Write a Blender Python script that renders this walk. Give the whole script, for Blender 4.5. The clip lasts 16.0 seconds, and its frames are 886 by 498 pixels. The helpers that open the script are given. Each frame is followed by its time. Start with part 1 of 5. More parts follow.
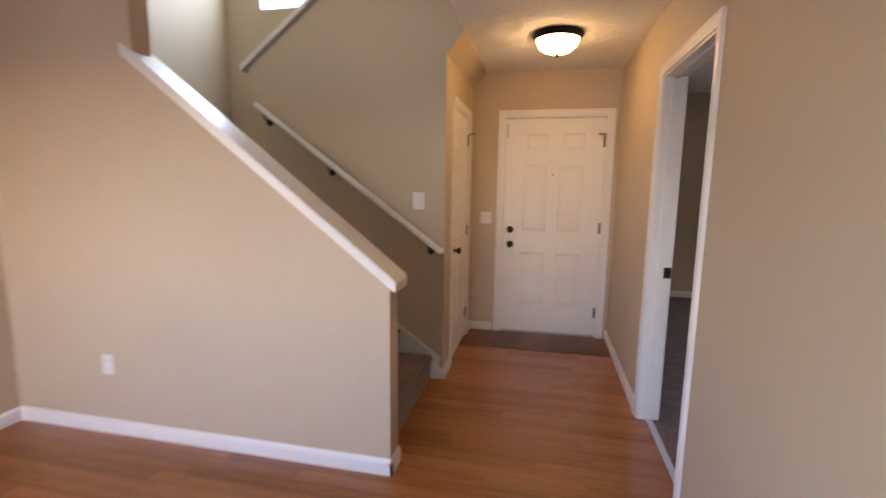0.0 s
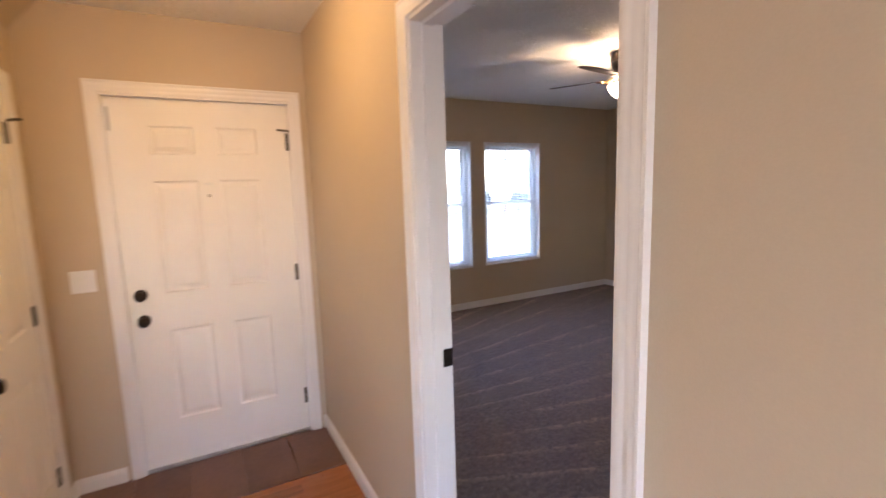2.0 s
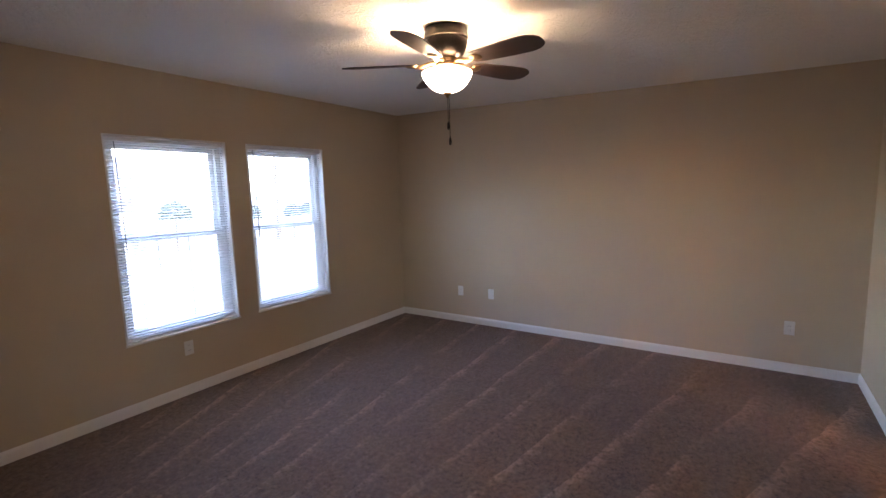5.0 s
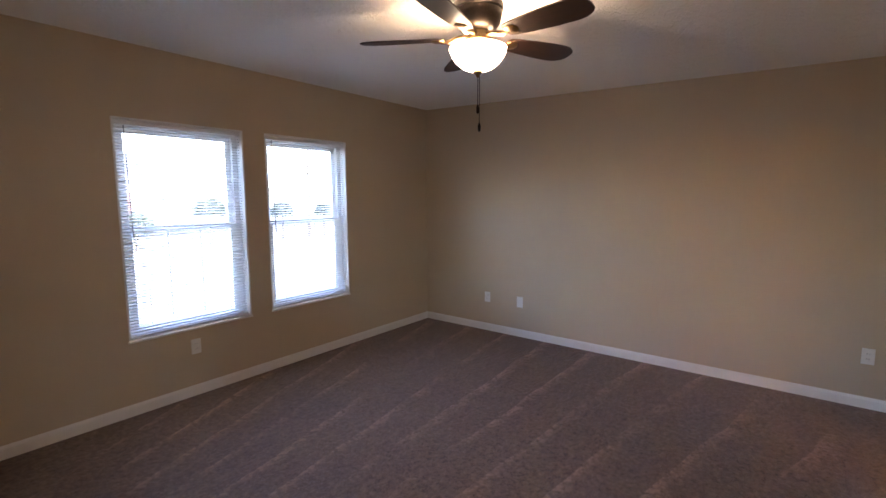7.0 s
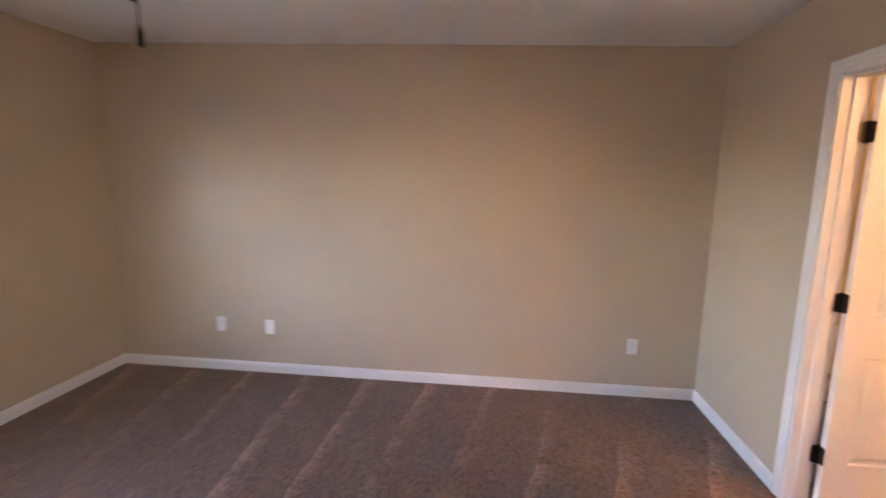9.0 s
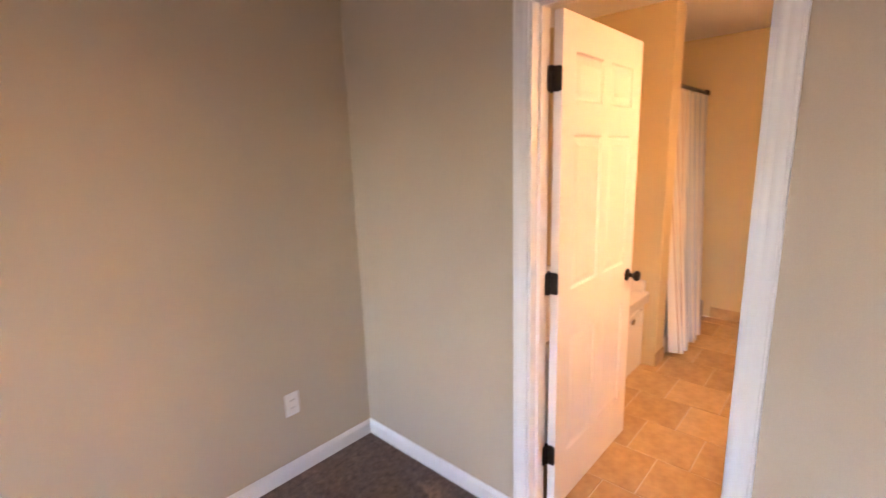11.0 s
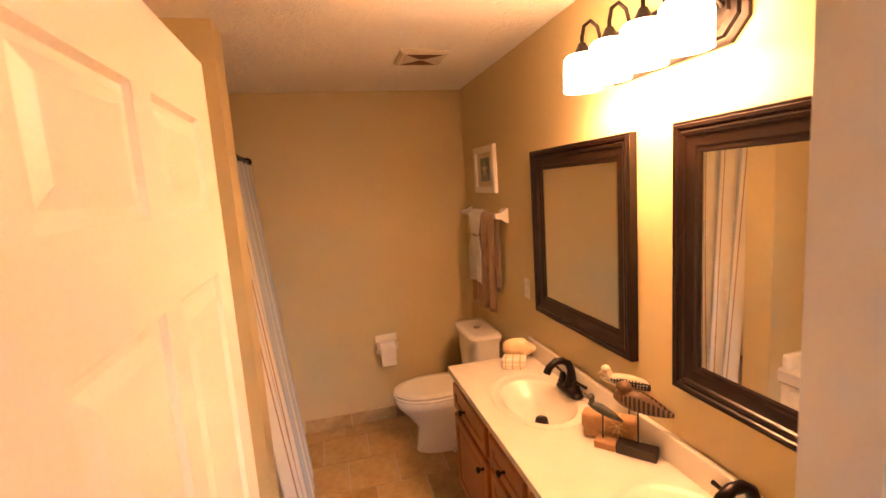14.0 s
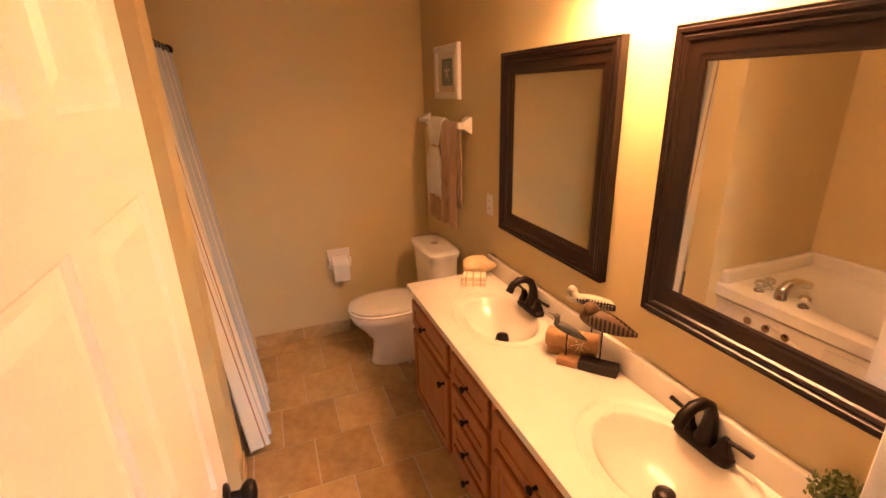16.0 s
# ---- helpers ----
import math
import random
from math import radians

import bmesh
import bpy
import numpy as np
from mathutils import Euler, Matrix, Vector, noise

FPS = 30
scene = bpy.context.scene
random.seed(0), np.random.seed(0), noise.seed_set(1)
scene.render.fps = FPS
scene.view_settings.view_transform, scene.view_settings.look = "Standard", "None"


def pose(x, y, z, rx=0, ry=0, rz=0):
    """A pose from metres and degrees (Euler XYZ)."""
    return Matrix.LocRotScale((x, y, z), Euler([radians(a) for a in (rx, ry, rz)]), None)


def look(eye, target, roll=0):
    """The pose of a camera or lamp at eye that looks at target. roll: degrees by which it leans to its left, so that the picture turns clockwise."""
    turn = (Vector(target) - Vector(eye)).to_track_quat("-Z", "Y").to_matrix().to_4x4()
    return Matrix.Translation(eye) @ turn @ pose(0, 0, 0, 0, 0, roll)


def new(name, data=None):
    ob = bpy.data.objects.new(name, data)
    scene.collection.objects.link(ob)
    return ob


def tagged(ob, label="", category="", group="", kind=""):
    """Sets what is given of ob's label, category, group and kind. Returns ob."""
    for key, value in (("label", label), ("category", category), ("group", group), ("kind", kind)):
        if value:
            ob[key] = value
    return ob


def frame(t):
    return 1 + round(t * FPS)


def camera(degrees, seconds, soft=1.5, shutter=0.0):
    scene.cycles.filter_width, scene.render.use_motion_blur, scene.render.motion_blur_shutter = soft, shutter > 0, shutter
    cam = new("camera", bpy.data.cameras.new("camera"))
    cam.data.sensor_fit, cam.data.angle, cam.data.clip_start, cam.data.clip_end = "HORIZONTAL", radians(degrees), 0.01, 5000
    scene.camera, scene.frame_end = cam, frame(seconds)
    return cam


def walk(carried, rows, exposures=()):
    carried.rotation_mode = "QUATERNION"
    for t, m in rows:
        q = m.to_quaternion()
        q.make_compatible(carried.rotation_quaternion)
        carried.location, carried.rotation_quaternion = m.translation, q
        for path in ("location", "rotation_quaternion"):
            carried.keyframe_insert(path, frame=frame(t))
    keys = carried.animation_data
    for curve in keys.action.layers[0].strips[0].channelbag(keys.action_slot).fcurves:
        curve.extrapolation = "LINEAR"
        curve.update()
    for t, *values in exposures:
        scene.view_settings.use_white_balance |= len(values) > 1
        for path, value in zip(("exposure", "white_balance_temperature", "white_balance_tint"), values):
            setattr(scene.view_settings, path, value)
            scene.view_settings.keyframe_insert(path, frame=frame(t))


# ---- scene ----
EXPOSURE = [(0.0, 4.1, 6250, 25), (1.0, 4.52, 6250, 25), (1.5, 4.68, 6150, 25), (2.5, 4.62, 6200, 25), (3.5, 4.68, 6250, 24), (4.5, 4.65, 6200, 23), (7.5, 4.66, 6350, 23), (9.0, 5.4, 6400, 25), (10.2, 5.7, 6500, 27), (12.4, 5.4, 7000, 29), (13.5, 5.33, 7150, 29), (16.0, 5.26, 7150, 29)]
cam = camera(88.4, 16.0, shutter=0.5)
PATH = [
    (0, (-0.036, 0.707, 1.453), (-0.452, 2.641, 1.158), 0.7),
    (0.5, (-0.125, 1.134, 1.458), (-0.185, 3.113, 1.173), 1.0),
    (1, (-0.13, 1.563, 1.464), (0.168, 3.522, 1.191), 0.3),
    (1.5, (-0.125, 1.921, 1.508), (0.53, 3.791, 1.239), -0.1),
    (2, (-0.033, 2.213, 1.527), (0.91, 3.956, 1.258), -1.8),
    (2.5, (0.073, 2.468, 1.558), (1.284, 4.036, 1.285), -2.4),
    (3, (0.186, 2.677, 1.615), (1.623, 4.036, 1.318), -2.2),
    (3.5, (0.372, 2.868, 1.609), (1.943, 4.067, 1.301), -3.0),
    (3.7, (0.428, 2.930, 1.605), (2.035, 4.078, 1.296), -2.9),
    (5.8, (0.757, 3.301, 1.58), (2.395, 4.425, 1.353), -1.4),
    (6, (0.765, 3.273, 1.571), (2.379, 4.432, 1.349), -0.9),
    (6.5, (0.838, 3.319, 1.552), (2.419, 4.524, 1.332), -0.5),
    (7, (0.97, 3.39, 1.536), (2.543, 4.603, 1.302), -0.2),
    (7.5, (1.147, 3.474, 1.528), (2.792, 4.585, 1.283), 0.1),
    (8, (1.382, 3.61, 1.535), (3.121, 4.564, 1.276), 0.5),
    (8.5, (1.63, 3.714, 1.527), (3.494, 4.388, 1.264), 0.8),
    (9, (2.0, 3.914, 1.591), (3.961, 4.143, 1.274), 0.8),
    (9.5, (2.321, 4.038, 1.557), (4.28, 3.785, 1.247), 1.5),
    (10, (2.687, 4.069, 1.55), (4.522, 3.349, 1.216), 0.7),
    (12.3, (3.882, 3.28, 1.584), (4.306, 1.372, 1.158), -3.9),
    (12.5, (3.912, 3.181, 1.599), (4.185, 1.243, 1.187), -4.0),
    (13, (3.965, 2.953, 1.64), (3.884, 0.986, 1.285), -4.1),
    (13.5, (3.994, 2.756, 1.692), (3.643, 0.808, 1.405), -3.7),
    (14, (3.98, 2.638, 1.748), (3.498, 0.717, 1.473), -3.9),
    (14.5, (3.983, 2.567, 1.782), (3.431, 0.675, 1.442), -3.8),
    (15, (3.986, 2.519, 1.78), (3.337, 0.689, 1.301), -2.2),
    (15.5, (4.002, 2.497, 1.761), (3.328, 0.714, 1.153), -1.5),
    (16, (4.009, 2.481, 1.746), (3.349, 0.714, 1.079), -1.6),
]
walk(cam, [(t, look(eye, target, roll)) for t, eye, target, roll in PATH], EXPOSURE)

# ---- world and exposure ----
world = bpy.data.worlds.new("sky")
scene.world = world
world.use_nodes = True
sky = world.node_tree.nodes.new("ShaderNodeTexSky")
sky.sky_type = "NISHITA"
sky.sun_disc = False
sky.sun_elevation, sky.sun_rotation = radians(35), radians(150)
world.node_tree.nodes["Background"].inputs[1].default_value = 0.14
world.node_tree.links.new(sky.outputs[0], world.node_tree.nodes["Background"].inputs[0])
sun_data = bpy.data.lights.new("sun", "SUN")
sun_data.energy, sun_data.angle, sun_data.color = 0.6, radians(14), (1.0, 0.96, 0.9)
sun = new("sun", sun_data)
sun.matrix_world = look((0, -20, 30), (6, -2, 0))


def lamp_point(name, at, watts, colour, radius):
    data = bpy.data.lights.new(name, "POINT")
    data.energy, data.color, data.shadow_soft_size = watts, colour, radius
    ob = new(name, data)
    ob.location = at
    return ob


WARM = (1.0, 0.62, 0.28)
AMBER = (1.0, 0.505, 0.23)
lamp_point("fan_bulb", (2.945, 4.69, 2.207), 0.95, (1.0, 0.68, 0.36), 0.022)
for k in range(4):
    lamp_point("vanity_bulb", (3.075, 1.178 + 0.155 * k, 2.072), 0.20, AMBER, 0.03)

stair_day = bpy.data.lights.new("stair_window_light", "AREA")
stair_day.shape, stair_day.size, stair_day.size_y = "RECTANGLE", 0.84, 1.36
stair_day.energy, stair_day.color = 3.1, (0.82, 1.0, 0.99)
new("stair_window_light", stair_day).matrix_world = look((-2.43, 5.12, 3.81), (-2.43, 0, 3.6))

# unseen living room daylight: from behind the walker, plus a west lamp added to brighten the hall's right wall
for name, watts, eye, aim in (("living_back_window_light", 0.5, (-1.35, -2.66, 1.52), (-1.35, 2.7, 1.45)), ("living_west_fill", 0.72, (-3.11, -0.3, 1.5), (0.7, 0.2, 1.4))):
    day = bpy.data.lights.new(name, "AREA")
    day.shape, day.size, day.size_y = "RECTANGLE", 1.86, 1.12
    day.energy, day.color = watts, (0.86, 0.93, 1.0)
    new(name, day).matrix_world = look(eye, aim)

# ---- materials ----
FAN = (-1.0, 5.0)               # the vacuum marks on the carpet spread out from here


def nodes_of(name):
    m = bpy.data.materials.new(name)
    m.use_nodes = True
    t = m.node_tree
    return m, t, t.nodes["Principled BSDF"]


def add(t, kind, **values):
    n = t.nodes.new(kind)
    for k, v in values.items():
        n.inputs[k].default_value = v
    return n


def surface(name, a, b, rough=0.6, metal=0.0, scale=3.0, fine=60.0, bump=0.1, depth=0.002, stretch=(1, 1, 1), per_object=0.0, coat=0.0, sheen=0.0):
    """Two colours mixed by coarse and fine noise, with a fine relief."""
    m, t, p = nodes_of(name)
    co = t.nodes.new("ShaderNodeTexCoord")
    mp = t.nodes.new("ShaderNodeMapping")
    mp.inputs["Scale"].default_value = stretch
    t.links.new(co.outputs["Object"], mp.inputs[0])
    n1 = add(t, "ShaderNodeTexNoise", Scale=scale, Detail=4.0)
    n2 = add(t, "ShaderNodeTexNoise", Scale=fine, Detail=3.0)
    for n in (n1, n2):
        t.links.new(mp.outputs[0], n.inputs["Vector"])
    avg = t.nodes.new("ShaderNodeMath")
    avg.operation = "MULTIPLY_ADD"
    avg.inputs[1].default_value = 0.45
    t.links.new(n2.outputs[0], avg.inputs[0])
    half = t.nodes.new("ShaderNodeMath")
    half.operation = "MULTIPLY"
    half.inputs[1].default_value = 0.55
    t.links.new(n1.outputs[0], half.inputs[0])
    t.links.new(half.outputs[0], avg.inputs[2])
    fac = avg.outputs[0]
    if per_object:
        info = t.nodes.new("ShaderNodeObjectInfo")
        isl = t.nodes.new("ShaderNodeNewGeometry")
        both = t.nodes.new("ShaderNodeMath")
        both.operation = "ADD"
        t.links.new(info.outputs["Random"], both.inputs[0])
        t.links.new(isl.outputs["Random Per Island"], both.inputs[1])
        wrap = t.nodes.new("ShaderNodeMath")
        wrap.operation = "FRACT"
        t.links.new(both.outputs[0], wrap.inputs[0])
        mixin = t.nodes.new("ShaderNodeMix")
        mixin.inputs[0].default_value = per_object
        t.links.new(fac, mixin.inputs[2])
        t.links.new(wrap.outputs[0], mixin.inputs[3])
        fac = mixin.outputs[0]
    ramp = t.nodes.new("ShaderNodeValToRGB")
    ramp.color_ramp.elements[0].position, ramp.color_ramp.elements[1].position = 0.3, 0.7
    ramp.color_ramp.elements[0].color, ramp.color_ramp.elements[1].color = (*a, 1), (*b, 1)
    t.links.new(fac, ramp.inputs[0])
    t.links.new(ramp.outputs[0], p.inputs["Base Color"])
    p.inputs["Roughness"].default_value, p.inputs["Metallic"].default_value = rough, metal
    p.inputs["Coat Weight"].default_value, p.inputs["Sheen Weight"].default_value = coat, sheen
    if bump:
        bp = add(t, "ShaderNodeBump", Strength=bump, Distance=depth)
        t.links.new(n2.outputs[0], bp.inputs["Height"])
        t.links.new(bp.outputs[0], p.inputs["Normal"])
    return m


def ceiling_material():
    """White paint over a stomped, ridged plaster texture."""
    m, t, p = nodes_of("stomped_ceiling")
    co = t.nodes.new("ShaderNodeTexCoord")
    n = add(t, "ShaderNodeTexNoise", Scale=7.0, Detail=4.0, Distortion=2.2)
    w = add(t, "ShaderNodeTexNoise", Scale=26.0, Detail=3.0, Distortion=2.4)
    for q in (n, w):
        t.links.new(co.outputs["Object"], q.inputs["Vector"])
    s = t.nodes.new("ShaderNodeMath")
    s.operation = "ADD"
    t.links.new(n.outputs[0], s.inputs[0])
    t.links.new(w.outputs[0], s.inputs[1])
    r = t.nodes.new("ShaderNodeValToRGB")
    r.color_ramp.elements[0].position, r.color_ramp.elements[1].position = 0.46, 0.62
    h = t.nodes.new("ShaderNodeMath")
    h.operation = "MULTIPLY"
    h.inputs[1].default_value = 0.5
    t.links.new(s.outputs[0], h.inputs[0])
    t.links.new(h.outputs[0], r.inputs[0])
    b = add(t, "ShaderNodeBump", Strength=0.6, Distance=0.008)
    t.links.new(r.outputs[0], b.inputs["Height"])
    t.links.new(b.outputs[0], p.inputs["Normal"])
    p.inputs["Base Color"].default_value = (0.88, 0.87, 0.85, 1)
    p.inputs["Roughness"].default_value = 0.85
    return m


def carpet_material():
    """Brown cut pile with thin, straight brushed edges left by a vacuum cleaner, and scuffed patches."""
    m, t, p = nodes_of("brown_carpet")
    co = t.nodes.new("ShaderNodeTexCoord")
    def math2(op, x, y, z=None):
        n = t.nodes.new("ShaderNodeMath")
        n.operation = op
        for k, v in enumerate((x, y, z)):
            if isinstance(v, (int, float)):
                n.inputs[k].default_value = v
            elif v is not None:
                t.links.new(v, n.inputs[k])
        return n.outputs[0]

    def ramp(value, lo, hi):
        r = t.nodes.new("ShaderNodeMapRange")
        r.inputs["From Min"].default_value, r.inputs["From Max"].default_value = lo, hi
        t.links.new(value, r.inputs["Value"])
        return r.outputs[0]

    noises = {}
    for key, scale, detail, rough in (("long", 1.1, 2.0, 0.5), ("pile", 95.0, 4.0, 0.75), ("tuft", 34.0, 3.0, 0.6), ("scuff", 5.5, 4.0, 0.65)):
        n = add(t, "ShaderNodeTexNoise", Scale=scale, Detail=detail, Roughness=rough)
        t.links.new(co.outputs["Object"], n.inputs["Vector"])
        noises[key] = n.outputs[0]
    sep = t.nodes.new("ShaderNodeSeparateXYZ")
    t.links.new(co.outputs["Object"], sep.inputs[0])
    turn = math2("ARCTAN2", math2("SUBTRACT", sep.outputs[1], FAN[1]), math2("SUBTRACT", sep.outputs[0], FAN[0]))
    sweep = math2("FRACT", math2("MULTIPLY_ADD", turn, 13.0, math2("MULTIPLY", noises["long"], 0.35)), 0.0)
    edge = math2("MULTIPLY", ramp(sweep, 0.76, 0.97), math2("MULTIPLY", ramp(noises["scuff"], 0.30, 0.56), ramp(noises["long"], 0.34, 0.60)))
    broken = math2("MULTIPLY", edge, ramp(noises["tuft"], 0.28, 0.55))
    grain = math2("MULTIPLY_ADD", noises["pile"], 0.55, math2("MULTIPLY", noises["tuft"], 0.45))
    tone = math2("MULTIPLY_ADD", broken, 0.30, math2("MULTIPLY_ADD", math2("ADD", noises["scuff"], -0.5), 0.14, grain))
    col = t.nodes.new("ShaderNodeValToRGB")
    col.color_ramp.elements[0].position, col.color_ramp.elements[1].position = 0.28, 0.80
    col.color_ramp.elements[0].color, col.color_ramp.elements[1].color = (0.026, 0.0155, 0.012, 1), (0.32, 0.21, 0.16, 1)
    t.links.new(tone, col.inputs[0])
    t.links.new(col.outputs[0], p.inputs["Base Color"])
    b = add(t, "ShaderNodeBump", Strength=0.8, Distance=0.011)
    t.links.new(math2("MULTIPLY_ADD", broken, 0.25, grain), b.inputs["Height"])
    t.links.new(b.outputs[0], p.inputs["Normal"])
    p.inputs["Roughness"].default_value, p.inputs["Sheen Weight"].default_value = 0.8, 0.14
    p.inputs["Sheen Roughness"].default_value = 0.45
    p.inputs["Specular IOR Level"].default_value = 0.25
    return m


def glow_glass(name, colour, strength):
    """Frosted glass of a lit lamp."""
    m, t, p = nodes_of(name)
    p.inputs["Base Color"].default_value = (0.9, 0.86, 0.78, 1)
    p.inputs["Roughness"].default_value = 0.35
    p.inputs["Emission Color"].default_value, p.inputs["Emission Strength"].default_value = (*colour, 1), strength
    return m


def clear_glass(name):
    m, t, p = nodes_of(name)
    p.inputs["Base Color"].default_value = (0.97, 0.99, 1, 1)
    p.inputs["Transmission Weight"].default_value, p.inputs["Roughness"].default_value, p.inputs["IOR"].default_value = 1.0, 0.0, 1.05
    return m


def mirror_silver():
    m, t, p = nodes_of("mirror_silver")
    p.inputs["Base Color"].default_value = (0.86, 0.87, 0.86, 1)
    p.inputs["Metallic"].default_value, p.inputs["Roughness"].default_value = 1.0, 0.015
    return m


def striped_cloth():
    """Off-white shower curtain with woven grey-blue and tan stripes."""
    m, t, p = nodes_of("striped_curtain_cloth")
    co = t.nodes.new("ShaderNodeTexCoord")
    sep = t.nodes.new("ShaderNodeSeparateXYZ")
    t.links.new(co.outputs["UV"], sep.inputs[0])
    rep = t.nodes.new("ShaderNodeMath")
    rep.operation = "MULTIPLY"
    rep.inputs[1].default_value = 7.0
    t.links.new(sep.outputs[0], rep.inputs[0])
    fr = t.nodes.new("ShaderNodeMath")
    fr.operation = "FRACT"
    t.links.new(rep.outputs[0], fr.inputs[0])
    r = t.nodes.new("ShaderNodeValToRGB")
    r.color_ramp.interpolation = "CONSTANT"
    e = r.color_ramp.elements
    e[0].position, e[0].color = 0.0, (0.62, 0.57, 0.47, 1)
    e[1].position, e[1].color = 0.44, (0.30, 0.19, 0.12, 1)
    for pos, col in ((0.47, (0.62, 0.57, 0.47, 1)), (0.58, (0.36, 0.40, 0.44, 1)), (0.78, (0.62, 0.57, 0.47, 1)), (0.86, (0.40, 0.26, 0.16, 1)), (0.90, (0.62, 0.57, 0.47, 1))):
        k = e.new(pos)
        k.color = col
    t.links.new(fr.outputs[0], r.inputs[0])
    t.links.new(r.outputs[0], p.inputs["Base Color"])
    n = add(t, "ShaderNodeTexNoise", Scale=300.0, Detail=2.0)
    b = add(t, "ShaderNodeBump", Strength=0.2, Distance=0.001)
    t.links.new(n.outputs[0], b.inputs["Height"])
    t.links.new(b.outputs[0], p.inputs["Normal"])
    p.inputs["Roughness"].default_value, p.inputs["Sheen Weight"].default_value = 0.85, 0.2
    return m


PAINT = surface("tan_wall_paint", (0.50, 0.405, 0.290), (0.54, 0.44, 0.318), 0.62, scale=1.4, fine=260, bump=0.12, depth=0.001)
BATHPAINT = surface("golden_tan_bath_paint", (0.585, 0.470, 0.250), (0.63, 0.510, 0.275), 0.55, scale=1.4, fine=260, bump=0.12, depth=0.001)
WHITE = surface("white_gloss_trim", (0.76, 0.74, 0.715), (0.785, 0.765, 0.74), 0.35, scale=4, fine=120, bump=0.04, depth=0.001)
DOORWHITE = surface("white_door_paint", (0.76, 0.73, 0.68), (0.81, 0.79, 0.74), 0.38, scale=3, fine=150, bump=0.05, depth=0.001)
CEIL = ceiling_material()
CARPET = carpet_material()
STAIRCARPET = surface("stair_carpet", (0.06, 0.037, 0.028), (0.21, 0.14, 0.108), 0.95, scale=14, fine=80, bump=0.8, depth=0.01, sheen=0.3)
OAK = surface("orange_oak_floor", (0.19, 0.058, 0.013), (0.43, 0.165, 0.045), 0.26, scale=2.2, fine=16, bump=0.03, depth=0.001, stretch=(0.6, 9, 9), per_object=0.2, coat=0.3)
# gap colour of the floor; also the painted shade in both ceiling vents
GAP = surface("dark_floor_gap_and_vent_shade", (0.10, 0.038, 0.014), (0.14, 0.055, 0.02), 0.8)
ENTRY = surface("brown_entry_vinyl", (0.105, 0.045, 0.025), (0.17, 0.080, 0.045), 0.45, scale=6, fine=40, bump=0.2, depth=0.002, per_object=0.2)
TILE = surface("tan_slate_tile", (0.33, 0.205, 0.085), (0.61, 0.425, 0.205), 0.34, scale=7.0, fine=24, bump=0.3, depth=0.004, per_object=0.22)
GROUT = surface("pale_grout", (0.50, 0.42, 0.31), (0.62, 0.53, 0.41), 0.9, scale=20, fine=200, bump=0.3)
BRONZE = surface("oil_rubbed_bronze", (0.014, 0.011, 0.010), (0.032, 0.024, 0.020), 0.32, 0.75, scale=12, fine=90, bump=0.03)
NICKEL = surface("brushed_nickel", (0.42, 0.39, 0.35), (0.52, 0.49, 0.44), 0.3, 1.0, scale=10, fine=140, bump=0.03)
AGED = surface("aged_hinge_metal", (0.10, 0.085, 0.07), (0.17, 0.15, 0.125), 0.4, 0.9, scale=10, fine=120, bump=0.03)
BRASS = surface("antique_brass", (0.20, 0.125, 0.06), (0.30, 0.20, 0.11), 0.35, 1.0, scale=10, fine=120, bump=0.03)
CHROME = surface("chrome", (0.72, 0.72, 0.72), (0.78, 0.78, 0.78), 0.08, 1.0, bump=0)
PLASTIC = surface("white_plastic_plate", (0.72, 0.71, 0.69), (0.78, 0.77, 0.75), 0.4, bump=0.02)
BLIND = surface("white_blind_slat", (0.78, 0.79, 0.81), (0.84, 0.85, 0.87), 0.45, bump=0)
VINYL = surface("white_vinyl_frame", (0.74, 0.75, 0.77), (0.80, 0.81, 0.83), 0.4, bump=0.02)
GLASS = clear_glass("window_glass")
BLADE = surface("dark_walnut_blade", (0.016, 0.006, 0.0035), (0.045, 0.018, 0.010), 0.5, scale=4, fine=30, bump=0.06, stretch=(1, 8, 8), coat=0.05)
CABINET = surface("honey_oak_cabinet", (0.27, 0.088, 0.026), (0.44, 0.17, 0.055), 0.33, scale=3, fine=26, bump=0.1, depth=0.001, stretch=(8, 8, 0.8), coat=0.2)
CULTURED = surface("cream_cultured_marble", (0.70, 0.66, 0.575), (0.76, 0.72, 0.64), 0.27, scale=2.2, fine=12, bump=0, coat=0.4)
CERAMIC = surface("white_ceramic", (0.80, 0.78, 0.73), (0.85, 0.83, 0.79), 0.1, scale=2, fine=20, bump=0, coat=0.5)
ACRYLIC = surface("white_tub_acrylic", (0.73, 0.70, 0.64), (0.78, 0.75, 0.69), 0.14, scale=2, fine=20, bump=0, coat=0.4)
ESPRESSO = surface("espresso_frame_wood", (0.007, 0.0028, 0.0018), (0.017, 0.0065, 0.0038), 0.30, scale=5, fine=50, bump=0.05)
SILVER = mirror_silver()
CURTAIN = striped_cloth()
GLOWHALL = glow_glass("lit_hall_bowl", (1.0, 0.61, 0.20), 2.05)
GLOWFAN = glow_glass("lit_fan_bowl", (1.0, 0.78, 0.50), 1.1)
GLOWBATH = glow_glass("lit_vanity_shade", (1.0, 0.565, 0.262), 1.15)

# ---- building helpers ----


